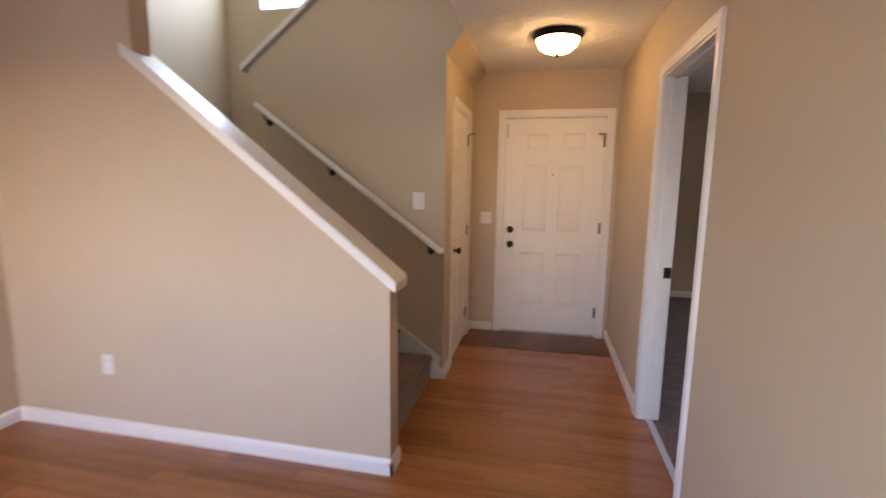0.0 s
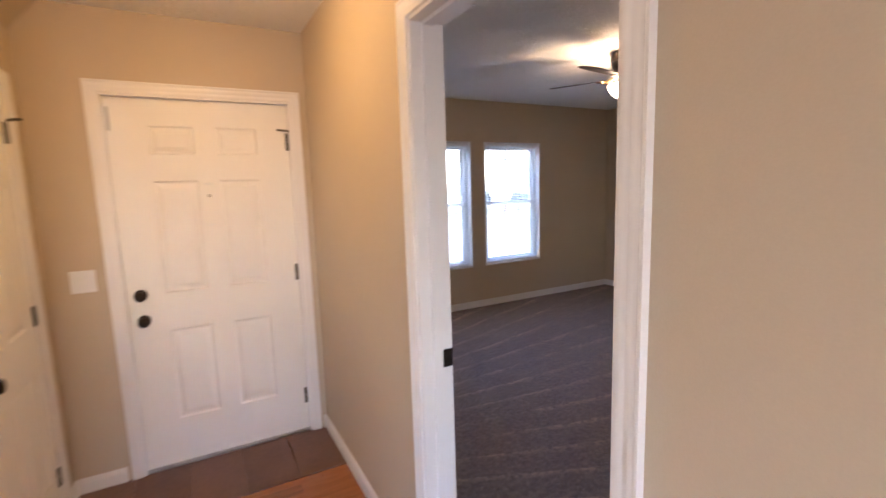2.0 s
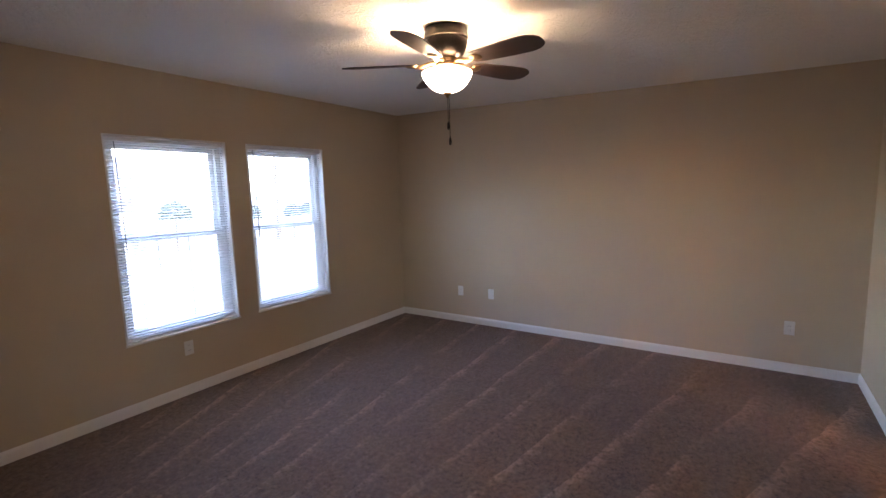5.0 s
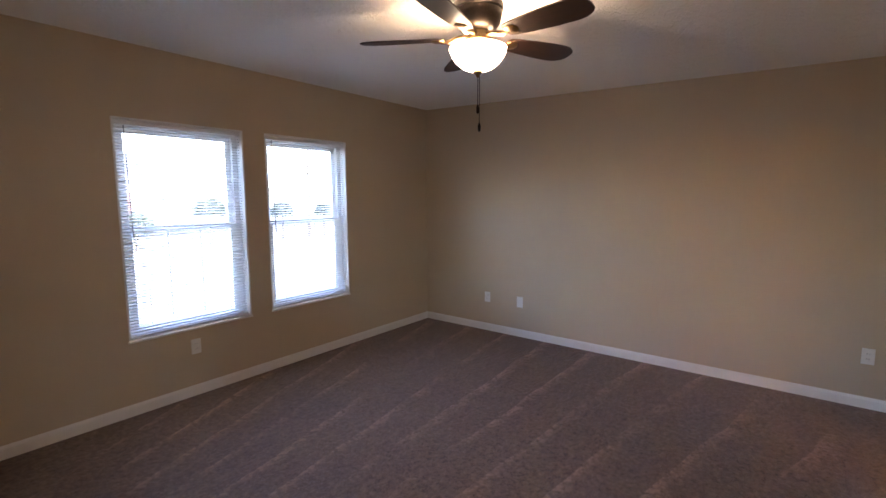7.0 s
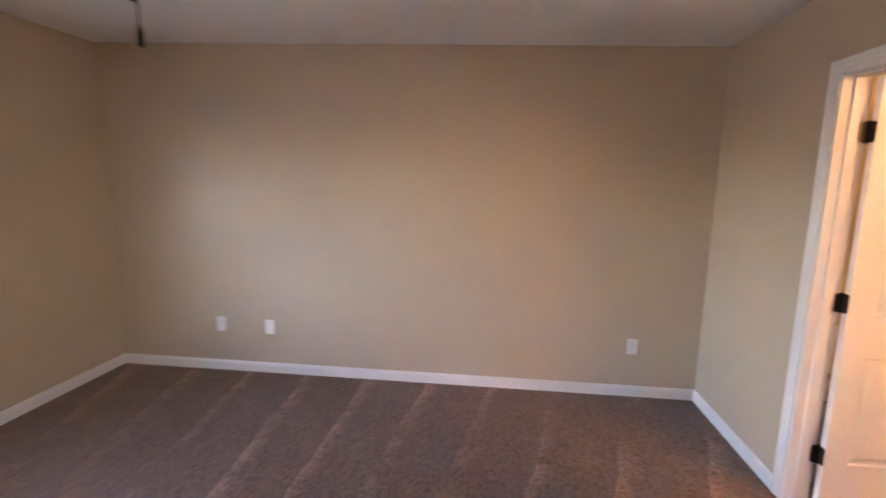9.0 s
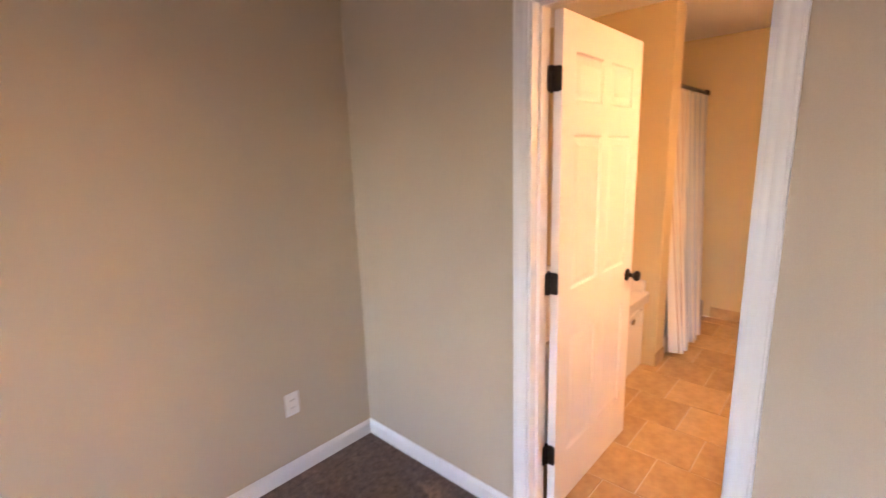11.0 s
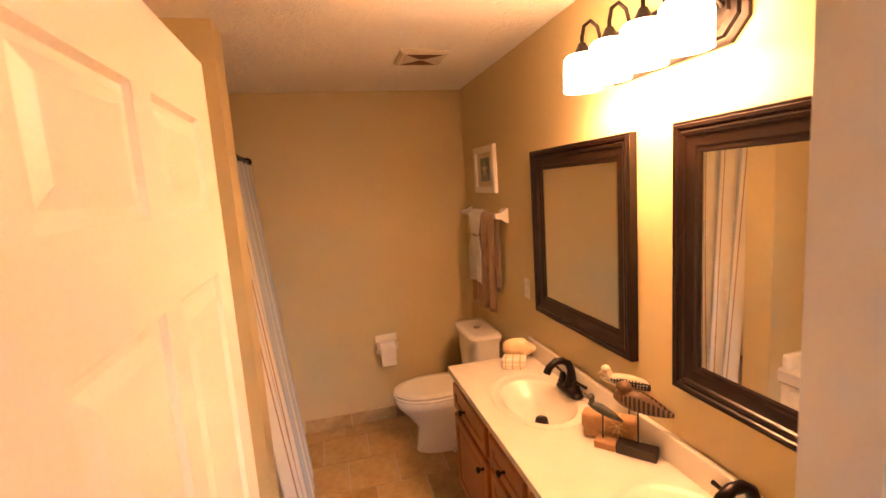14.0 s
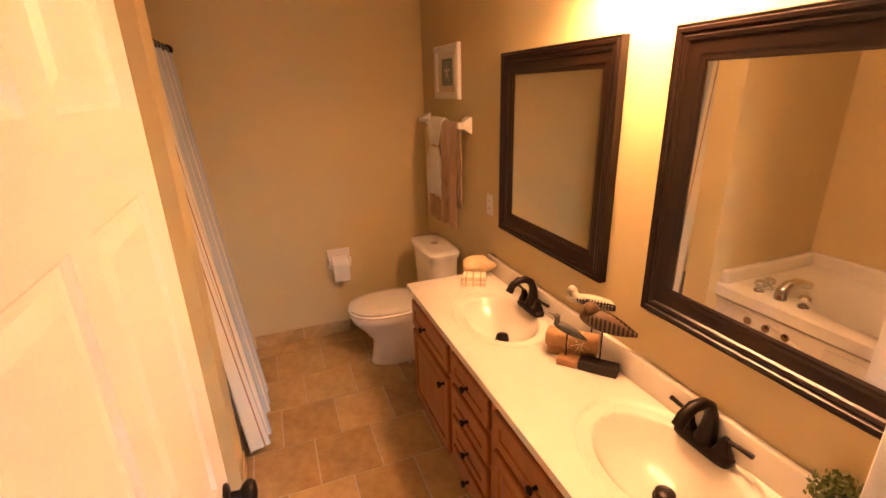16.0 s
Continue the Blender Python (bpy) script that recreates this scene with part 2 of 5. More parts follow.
def box(bm, x0, x1, y0, y1, z0, z1, m=None):
    v = [bm.verts.new(p) for p in ((x0, y0, z0), (x1, y0, z0), (x1, y1, z0), (x0, y1, z0), (x0, y0, z1), (x1, y0, z1), (x1, y1, z1), (x0, y1, z1))]
    for f in ((0, 3, 2, 1), (4, 5, 6, 7), (0, 1, 5, 4), (1, 2, 6, 5), (2, 3, 7, 6), (3, 0, 4, 7)):
        bm.faces.new([v[i] for i in f])
    if m is not None:
        bmesh.ops.transform(bm, matrix=m, verts=v)
    return v


def soft_box(x0, x1, y0, y1, z0, z1, r=0.004, seg=2):
    bm = bmesh.new()
    box(bm, x0, x1, y0, y1, z0, z1)
    bmesh.ops.bevel(bm, geom=bm.edges[:], offset=r, segments=seg, profile=0.5, affect="EDGES")
    return bm


def lathe(profile, seg=28, axis="z", at=(0, 0, 0), caps=(1, 1)):
    """A turned shape from (radius, height) pairs."""
    bm = bmesh.new()
    rings = []
    for r, h in profile:
        ring = []
        for k in range(seg):
            a = 2 * math.pi * k / seg
            p = (r * math.cos(a), r * math.sin(a), h)
            p = {"z": p, "y": (p[0], p[2], p[1]), "x": (p[2], p[0], p[1])}[axis]
            ring.append(bm.verts.new((p[0] + at[0], p[1] + at[1], p[2] + at[2])))
        rings.append(ring)
    for a, b in zip(rings, rings[1:]):
        for k in range(seg):
            bm.faces.new((a[k], a[(k + 1) % seg], b[(k + 1) % seg], b[k]))
    for ring, r, c in ((rings[0], profile[0][0], caps[0]), (rings[-1], profile[-1][0], caps[1])):
        if c and r > 1e-4:
            bm.faces.new(ring)
    bmesh.ops.remove_doubles(bm, verts=bm.verts[:], dist=1e-5)
    bmesh.ops.recalc_face_normals(bm, faces=bm.faces[:])
    return bm


def tube(points, radius, seg=10, closed_ends=True):
    """A round bar along points; radius is a number or one for each point."""
    bm = bmesh.new()
    pts = [Vector(p) for p in points]
    rad = radius if isinstance(radius, (list, tuple)) else [radius] * len(pts)
    rings, side = [], None
    for k, p in enumerate(pts):
        d = (pts[min(k + 1, len(pts) - 1)] - pts[max(k - 1, 0)]).normalized()
        if side is None:
            side = d.orthogonal().normalized()
        side = (side - d * side.dot(d)).normalized()
        up = d.cross(side)
        rings.append([bm.verts.new(p + rad[k] * (math.cos(a) * side + math.sin(a) * up)) for a in (2 * math.pi * j / seg for j in range(seg))])
    for a, b in zip(rings, rings[1:]):
        for k in range(seg):
            bm.faces.new((a[k], a[(k + 1) % seg], b[(k + 1) % seg], b[k]))
    if closed_ends:
        bm.faces.new(rings[0][::-1])
        bm.faces.new(rings[-1])
    bmesh.ops.recalc_face_normals(bm, faces=bm.faces[:])
    return bm


def merge(*bms):
    out = bmesh.new()
    for b in bms:
        me = bpy.data.meshes.new("tmp")
        b.to_mesh(me)
        out.from_mesh(me)
        bpy.data.meshes.remove(me)
        b.free()
    return out


def mesh_of(name, bm, material, smooth=None):
    me = bpy.data.meshes.new(name)
    bmesh.ops.recalc_face_normals(bm, faces=bm.faces[:])
    bm.to_mesh(me)
    bm.free()
    me.materials.append(material)
    if smooth:
        me.shade_smooth()
        me.set_sharp_from_angle(angle=radians(smooth))
    return me


def part(name, bm, material, parent, label="", smooth=None):
    ob = new(name, mesh_of(name, bm, material, smooth))
    ob.parent = parent
    return tagged(ob, label)


def solid(name, bm, material, label="", category="", kind="", group="", smooth=None):
    """A thing of one mesh."""
    return tagged(new(name, mesh_of(name, bm, material, smooth)), label, category, group, kind)


def thing(name, label, category, group="", kind="", at=None):
    ob = new(name)
    ob.empty_display_size = 0.1
    if at is not None:
        ob.matrix_basis = at
    return tagged(ob, label, category, group, kind)


def wall(name, axis, lo, hi, b0, b1, z0, z1, openings=(), label="tan painted drywall wall", paint=None):
    """A wall along axis from lo to hi, between b0 and b1 thick, with openings (from, to, bottom, top)."""
    bm = bmesh.new()
    cuts = sorted({lo, hi, *(o[0] for o in openings), *(o[1] for o in openings)})
    for a, b in zip(cuts, cuts[1:]):
        zs, mid = [(z0, z1)], (a + b) / 2
        for o in openings:
            if o[0] < mid < o[1]:
                zs = [q for s, e in zs for q in ((s, min(e, o[2])), (max(s, o[3]), e)) if q[1] - q[0] > 1e-4]
        for s, e in zs:
            box(bm, *((a, b, b0, b1) if axis == "x" else (b0, b1, a, b)), s, e)
    bmesh.ops.remove_doubles(bm, verts=bm.verts[:], dist=1e-5)
    return solid(name, bm, paint or PAINT, label, "wall", "structure")


CASE = [(0.0, 0.0), (0.0, 0.009), (0.006, 0.012), (0.014, 0.0115), (0.018, 0.0095), (0.024, 0.0095), (0.029, 0.0125), (0.038, 0.0135), (0.043, 0.0115), (0.046, 0.012), (0.050, 0.016), (0.056, 0.016), (0.058, 0.0)]


def frame_strip(axis, lo, hi, z0, z1, plane, sign, profile=CASE, closed=False):
    """A moulding that runs round an opening lo..hi, up to z1; closed: along its bottom z0 too."""
    bm = bmesh.new()
    rows = []
    for u, d in profile:
        c = [(lo - u, z0 - (u if closed else 0)), (lo - u, z1 + u), (hi + u, z1 + u), (hi + u, z0 - (u if closed else 0))]
        q = plane + sign * d
        rows.append([bm.verts.new((a, q, z) if axis == "x" else (q, a, z)) for a, z in c])
    n = 4 if closed else 3
    for r, s in zip(rows, rows[1:]):
        for k in range(n):
            bm.faces.new((r[k], r[(k + 1) % 4], s[(k + 1) % 4], s[k]))
    bmesh.ops.recalc_face_normals(bm, faces=bm.faces[:])
    return bm


def baseboard(name, segments, h=0.085, material=None, label="white painted baseboard"):
    """Skirting along straight segments (x0, y0, x1, y1), on the left side of each."""
    bm = bmesh.new()
    prof = [(0, 0.001), (0.013, 0.001), (0.013, h * 0.78), (0.008, h * 0.9), (0.004, h), (0, h)]
    for x0, y0, x1, y1 in segments:
        d = Vector((x1 - x0, y1 - y0, 0)).normalized()
        n = Vector((-d.y, d.x, 0))
        a = [bm.verts.new(Vector((x0, y0, z)) + n * u) for u, z in prof]
        b = [bm.verts.new(Vector((x1, y1, z)) + n * u) for u, z in prof]
        for k in range(len(prof) - 1):
            bm.faces.new((a[k], b[k], b[k + 1], a[k + 1]))
        bm.faces.new(a)
        bm.faces.new(b[::-1])
    return solid(name, bm, material or WHITE, label, "baseboard", "structure")


# ---- structure ----
C = 2.44
HX0, HX1 = 0.605, 0.72          # wall between hall and bedroom
FY = 5.05                       # inner face of the front wall
BX1, BY0, BY1 = 5.30, 2.447, 6.977   # bedroom
TY1, TY0, TX0, TX1 = 2.332, -0.70, 2.935, 5.26   # bathroom
D1 = (2.743, 3.582)             # bedroom doorway along y
D2 = (3.553, 4.263)             # bathroom doorway along x
DH = 2.060
SW = 3.845                      # stair side of the wall between the two flights
CX = -0.70                      # closet wall
LX = -3.05                      # living room side wall
BACK = -2.6

wall("wall_hall_bedroom", "y", BACK, FY + 0.1, HX0, HX1, 0, C + 0.115, [(*D1, 0, DH)])
wall("wall_bedroom_west", "y", FY + 0.1, BY1, HX0, HX1, 0, C + 0.115)
wall("wall_front", "x", CX - 0.1, HX0, FY, FY + 0.14, 0, C, [(-0.405, 0.515, 0, 2.05)])
wall("wall_bedroom_north", "x", HX0, BX1 + 0.12, BY1, BY1 + 0.14, 0, C + 0.115, [(2.065, 2.967, 0.535, 2.062), (3.158, 4.04, 0.535, 2.062)])
wall("wall_bedroom_east", "y", BY0 - 0.115, BY1, BX1, BX1 + 0.12, 0, C + 0.115)
wall("wall_bedroom_south", "x", HX1, BX1, TY1, BY0, 0, C, [(*D2, 0, DH)])
wall("wall_bath_west", "y", TY0, TY1, TX0 - 0.115, TX0, 0, C, (), "golden tan painted bathroom wall", BATHPAINT)
wall("wall_bath_south", "x", TX0 - 0.115, TX1 + 0.1, TY0 - 0.12, TY0, 0, C, (), "golden tan painted bathroom wall", BATHPAINT)
wall("wall_bath_east", "y", TY0, TY1, TX1, TX1 + 0.1, 0, C, (), "golden tan painted bathroom wall", BATHPAINT)
wall("wall_bath_north_end", "x", BX1, TX1 + 0.1, TY1, TY1 + 0.115, 0, C, (), "golden tan painted bathroom wall", BATHPAINT)
wall("wall_tub_partition", "x", 4.332, TX1, 0.46, 0.635, 0, C, (), "golden tan painted bathroom wall", BATHPAINT)
# the opening is out of view, added for the west fill lamp
wall("wall_living_west", "y", BACK, 2.69, LX - 0.12, LX, 0, C, [(-1.25, 0.65, 0.93, 2.07)])
wall("wall_living_back", "x", LX - 0.12, HX1, BACK - 0.12, BACK, 0, C, [(-2.3, -0.4, 0.95, 2.10)])
wall("wall_stair_full", "x", -3.25, -2.045, 2.69, 2.81, 0, C)
wall("wall_stair_upper_south", "x", -3.25, -0.58, 2.69, 2.81, C, 5.0)
wall("wall_stairwell_west", "y", 2.69, 5.17, -3.37, -3.25, 0, 5.0)
wall("wall_stairwell_north", "x", -3.25, CX - 0.1, 5.05, 5.17, 0, 5.0, [(-2.86, -2.0, 3.12, 4.5)])
wall("wall_stairwell_east", "y", 2.81, 5.05, -0.58, -0.46, C + 0.1, 5.0)
wall("wall_closet", "y", SW + 0.115, FY, CX - 0.1, CX, 0, 2.29, [(4.12, 4.86, 0, 2.02)])


def prism(outline, y0, y1):
    """An upright slab from an outline in x and z."""
    bm = bmesh.new()
    a = [bm.verts.new((x, y0, z)) for x, z in outline]
    b = [bm.verts.new((x, y1, z)) for x, z in outline]
    bm.faces.new(a)
    bm.faces.new(b[::-1])
    for k in range(len(a)):
        j = (k + 1) % len(a)
        bm.faces.new((a[k], b[k], b[j], a[j]))
    return bm


SL = 0.775                      # slope of the stairs
# knee wall beside the lower flight and its sloped cap
solid("wall_knee", prism([(-2.045, 0), (-0.716, 0), (-0.716, 0.959), (-2.045, 0.950 + 1.34 * 0.79)], 2.69, 2.81), PAINT, "tan painted sloping knee wall beside the stairs", "wall", "structure")
cap = prism([(-0.680, 0.930), (-2.10, 0.930 + 1.42 * 0.79), (-2.10, 0.990 + 1.42 * 0.79), (-0.680, 0.990)], 2.668, 2.862)
bmesh.ops.bevel(cap, geom=cap.edges[:], offset=0.006, segments=2, affect="EDGES")
solid("knee_wall_cap", cap, WHITE, "white painted sloping cap board on the knee wall", "trim", "structure")
# wall between the flights: its top climbs with the upper flight
solid("wall_stair_spine", prism([(-2.20, 0), (CX, 0), (CX, 2.29), (-0.58, 2.44), (-0.58, 3.50), (-2.20, 2.26)], SW, SW + 0.115), PAINT, "tan wall between the two stair flights", "wall", "structure")
cap = prism([(-2.25, 2.235), (-0.58, 3.513), (-0.58, 3.56), (-2.25, 2.282)], SW - 0.03, SW + 0.145)
bmesh.ops.bevel(cap, geom=cap.edges[:], offset=0.006, segments=2, affect="EDGES")
solid("spine_wall_cap", cap, WHITE, "white sloping cap board of the upper flight", "trim", "structure")
solid("ceiling_closet_slope", prism([(CX - 0.1, 2.29), (CX, 2.29), (-0.58, 2.438), (-0.58, 2.56), (CX - 0.1, 2.56)], SW + 0.115, FY), PAINT, "tan sloping soffit under the upper stair flight", "ceiling", "structure")


def slab(name, material, label, category, *boxes):
    bm = bmesh.new()
    for b in boxes:
        box(bm, *b)
    return solid(name, bm, material, label, category, "structure")


slab("ceiling_hall", CEIL, "white stomp-textured plaster ceiling", "ceiling", (LX - 0.1, HX0, BACK, 2.69, C, C + 0.1), (-0.58, HX0, 2.69, FY, C, C + 0.1))


def bed_ceiling(y):
    """Height of the bedroom ceiling, which rises gently to the window wall."""
    return C + 0.11 * (y - BY0) / (BY1 - BY0)


bm = bmesh.new()
box(bm, HX1 - 0.06, BX1 + 0.06, BY0 - 0.06, BY1 + 0.06, 0.0, 0.1)
for v in bm.verts:
    v.co.z += bed_ceiling(v.co.y)
solid("ceiling_bedroom", bm, CEIL, "white stomp-textured plaster ceiling", "ceiling", "structure")
slab("ceiling_bathroom", CEIL, "white stomp-textured plaster ceiling", "ceiling", (TX0 - 0.1, TX1 + 0.1, TY0 - 0.1, BY0 - 0.1, C, C + 0.1))
slab("ceiling_stairwell", CEIL, "white plaster ceiling over the stairwell", "ceiling", (-3.37, -0.46, 2.69, 5.17, 5.0, 5.1))
slab("subfloor_hall", GAP, "dark subfloor under the oak strips", "floor", (LX - 0.1, HX0 + 0.06, BACK, FY + 0.14, -0.12, -0.004))
slab("floor_carpet", CARPET, "brown cut-pile carpet with vacuum stripes", "carpet", (HX0 + 0.066, BX1 + 0.05, BY0 - 0.075, BY1 + 0.05, -0.1, 0.004))
slab("floor_grout", GROUT, "pale grout bed of the tiled bathroom floor", "floor", (TX0 - 0.05, TX1, TY0, BY0 - 0.075, -0.1, -0.003))
slab("ground", surface("dry_lawn", (0.24, 0.22, 0.15), (0.35, 0.32, 0.23), 0.9, scale=0.6, fine=9, bump=0.4, depth=0.05), "pale winter lawn outside the windows", "ground", (-2000, 2000, -2000, 2000, -0.6, -0.35))

baseboard("baseboard_hall_east", [(HX0, BACK, HX0, 2.716), (HX0, 3.642, HX0, FY)])
baseboard("baseboard_front", [(HX0, FY, 0.585, FY), (-0.475, FY, CX, FY)])
baseboard("baseboard_closet", [(CX, FY, CX, 4.927), (CX, 4.053, CX, SW - 0.013)])
baseboard("baseboard_spine_end", [(CX + 0.013, SW, -0.755, SW)])
baseboard("baseboard_living", [(LX, 2.69, LX, BACK), (-0.703, 2.69, LX, 2.69)])
baseboard("baseboard_knee_end", [(-0.716, 2.815, -0.716, 2.677)])
baseboard("baseboard_bedroom", [(BX1, BY1, HX1, BY1), (BX1, BY0, BX1, BY1), (4.322, BY0, BX1, BY0), (HX1, BY0, 3.474, BY0), (HX1, BY1, HX1, 3.642), (HX1, 2.716, HX1, BY0)])


def base_tiles(name, segs):
    bm = bmesh.new()
    for x0, y0, x1, y1 in segs:
        d = Vector((x1 - x0, y1 - y0, 0))
        n = max(1, round(d.length / 0.305))
        d = d / n
        s = Vector((-d.y, d.x, 0)).normalized() * 0.010
        for k in range(n):
            a = Vector((x0, y0, 0)) + d * k + d * 0.006
            b = Vector((x0, y0, 0)) + d * (k + 1) - d * 0.006
            v = [bm.verts.new(q) for q in (a, b, b + s, a + s)]
            w = [bm.verts.new(q.co + Vector((0, 0, 0.095))) for q in v]
            bm.faces.new(w)
            for i in range(4):
                bm.faces.new((v[i], v[(i + 1) % 4], w[(i + 1) % 4], w[i]))
    return solid(name, bm, TILE, "row of tan slate-look base tiles", "baseboard", "structure")


base_tiles("baseboard_bath_tiles", [(TX0, TY0, 4.28, TY0), (TX0, 0.38, TX0, TY0), (4.332, 0.46, 4.332, 0.635)])


def door_frame(name, axis, lo, hi, top, b0, b1, label, sides=(1, 1), stop=None):
    """Jamb lining with stop and moulded casing on the wall faces b0 and b1."""
    root = thing(name, label, "door frame", kind="structure")
    t = 0.018
    bm = bmesh.new()
    for r in ((lo - 0.001, lo + t, 0, top), (hi - t, hi + 0.001, 0, top), (lo + t, hi - t, top - t, top + 0.001)):
        box(bm, *((r[0], r[1], b0 - 0.002, b1 + 0.002) if axis == "x" else (b0 - 0.002, b1 + 0.002, r[0], r[1])), r[2], r[3])
    part("jamb", bm, WHITE, root)
    if stop is not None:
        bm = bmesh.new()
        for r in ((lo + t, lo + t + 0.011, 0, top - t), (hi - t - 0.011, hi - t, 0, top - t), (lo + t + 0.011, hi - t - 0.011, top - t - 0.011, top - t)):
            box(bm, *((r[0], r[1], stop, stop + 0.035) if axis == "x" else (stop, stop + 0.035, r[0], r[1])), r[2], r[3])
        part("stop", bm, WHITE, root)
    if sides[0]:
        part("casing", frame_strip(axis, lo + 0.006, hi - 0.006, 0.0, top - 0.006, b0, -1), WHITE, root, smooth=40)
    if sides[1]:
        part("casing", frame_strip(axis, lo + 0.006, hi - 0.006, 0.0, top - 0.006, b1, 1), WHITE, root, smooth=40)
    return root


PANELS = ((0.135, 0.455, 0.24, 0.78), (0.545, 0.865, 0.24, 0.78), (0.135, 0.455, 0.985, 1.60), (0.545, 0.865, 0.985, 1.60), (0.135, 0.455, 1.725, 1.90), (0.545, 0.865, 1.725, 1.90))


def six_panel_leaf(root, width, height, thick, panels=PANELS, material=None, both=True):
    """A moulded six-panel leaf from x 0 to width, y 0 to thick; front at y 0."""
    material = material or DOORWHITE
    k = height / 2.03
    fields = [(a * width, b * width, z0 * k, z1 * k) for a, b, z0, z1 in panels]
    bm = bmesh.new()
    box(bm, 0, width, 0.0085, thick - 0.0085, 0, height)
    xs = sorted({0, width, *(f[0] for f in fields), *(f[1] for f in fields)})
    for y0, y1 in ((0.0, 0.0085), (thick - 0.0085, thick)):
        for a, b in zip(xs, xs[1:]):
            z = 0.0
            for f in sorted((f for f in fields if f[0] <= a + 1e-6 and f[1] >= b - 1e-6), key=lambda f: f[2]):
                box(bm, a, b, y0, y1, z, f[2])
                z = f[3]
            box(bm, a, b, y0, y1, z, height)
    bmesh.ops.remove_doubles(bm, verts=bm.verts[:], dist=1e-5)
    leaf = part("leaf", bm, material, root)
    for side in ((0, 1) if both else (0,)):
        for a, b, z0, z1 in fields:
            bm = bmesh.new()
            rows = []
            for inset, d in ((0.0, 0.0005), (0.008, 0.0080), (0.019, 0.0080), (0.040, 0.0018)):
                y = d if side == 0 else thick - d
                rows.append([bm.verts.new(p) for p in ((a + inset, y, z0 + inset), (b - inset, y, z0 + inset), (b - inset, y, z1 - inset), (a + inset, y, z1 - inset))])
            for r, s in zip(rows, rows[1:]):
                for j in range(4):
                    bm.faces.new((r[j], r[(j + 1) % 4], s[(j + 1) % 4], s[j]))
            bm.faces.new(rows[-1])
            part("panel", bm, material, leaf)
    return leaf


def knob(root, x, z, y, sign, label="dark bronze door knob", name="knob"):
    """A round knob with its rose on the face at y, standing out along sign."""
    bm = lathe([(0.0, 0.0), (0.031, 0.0), (0.031, 0.006), (0.024, 0.010), (0.011, 0.012), (0.010, 0.030), (0.019, 0.036), (0.0265, 0.046), (0.027, 0.054), (0.020, 0.063), (0.0, 0.066)], 24, "y")
    bmesh.ops.scale(bm, vec=(1, sign, 1), verts=bm.verts[:])
    bmesh.ops.translate(bm, vec=(x, y, z), verts=bm.verts[:])
    return part(name, bm, BRONZE, root, label, smooth=50)


def hinge(root, x, y, z, material, w=0.038, thick=0.004, label="dark bronze butt hinge"):
    bm = merge(soft_box(x - w, x + w, y - thick, y, z - 0.045, z + 0.045, 0.0015, 1), tube([(x, y - 0.006, z - 0.048), (x, y - 0.006, z + 0.048)], 0.0065, 10))
    return part("hinge", bm, material, root, label)


def round_plate(plane, t0, t1, a0, a1, z0, z1, r=0.010):
    """A thin upright plate with round corners, t0 to t1 thick, in the yz or xz plane."""
    bm = bmesh.new()
    ring = []
    for ca, cz, start in ((a1 - r, z1 - r, 0), (a0 + r, z1 - r, 90), (a0 + r, z0 + r, 180), (a1 - r, z0 + r, 270)):
        for k in range(4):
            g = radians(start + 30 * k)
            ring.append((ca + r * math.cos(g), cz + r * math.sin(g)))
    lo = [bm.verts.new((t0, a, z) if plane == "yz" else (a, t0, z)) for a, z in ring]
    hi = [bm.verts.new((t1, a, z) if plane == "yz" else (a, t1, z)) for a, z in ring]
    bm.faces.new(lo[::-1])
    bm.faces.new(hi)
    for k in range(len(ring)):
        j = (k + 1) % len(ring)
        bm.faces.new((lo[k], lo[j], hi[j], hi[k]))
    bmesh.ops.recalc_face_normals(bm, faces=bm.faces[:])
    return bm


# front door
door_frame("door_frame_front", "x", -0.405, 0.515, 2.05, FY, FY + 0.14, "white painted frame and casing of the front door", (1, 0))
fd = thing("door_front", "closed white six-panel front door with bronze hardware", "door", kind="structure", at=pose(-0.385, 5.075, 0.02))
six_panel_leaf(fd, 0.88, 2.01, 0.045, ((0.20, 0.44, 0.26, 0.78), (0.56, 0.80, 0.26, 0.78), (0.20, 0.44, 0.99, 1.60), (0.56, 0.80, 0.99, 1.60), (0.20, 0.44, 1.74, 1.89), (0.56, 0.80, 1.74, 1.89)), both=False)
knob(fd, 0.065, 0.845, 0.0, -1)
knob(fd, 0.062, 0.985, 0.0, -1, "dark bronze deadbolt thumb turn", "deadbolt")
for z in (0.22, 1.02, 1.80):
    part("hinge", soft_box(0.862, 0.895, -0.006, 0.010, z - 0.05, z + 0.05, 0.002, 1), AGED, fd, "dull metal door hinge")
part("hinge_pin_stop", tube([(0.884, -0.010, 1.855), (0.880, -0.020, 1.862), (0.815, -0.034, 1.864)], 0.006, 8), AGED, fd, "dull metal hinge pin stop")
part("latch_bracket", soft_box(0.005, 0.020, -0.008, 0.0, 1.84, 1.96, 0.002, 1), NICKEL, fd, "narrow dull metal strip at the top corner")
part("peephole", lathe([(0.0, 0.0), (0.010, 0.0), (0.008, 0.005), (0.0, 0.006)], 16, "y", (0.435, -0.006, 1.50)), NICKEL, fd)
part("knocker", merge(soft_box(0.412, 0.458, -0.010, 0.0, 1.560, 1.572, 0.003, 2), soft_box(0.420, 0.450, -0.006, 0.0, 1.335, 1.343, 0.002, 1)), PLASTIC, fd, "small white knocker plate")
slab("threshold_front", NICKEL, "metal threshold under the front door", "threshold", (-0.387, 0.497, FY + 0.005, FY + 0.13, 0.0, 0.018))

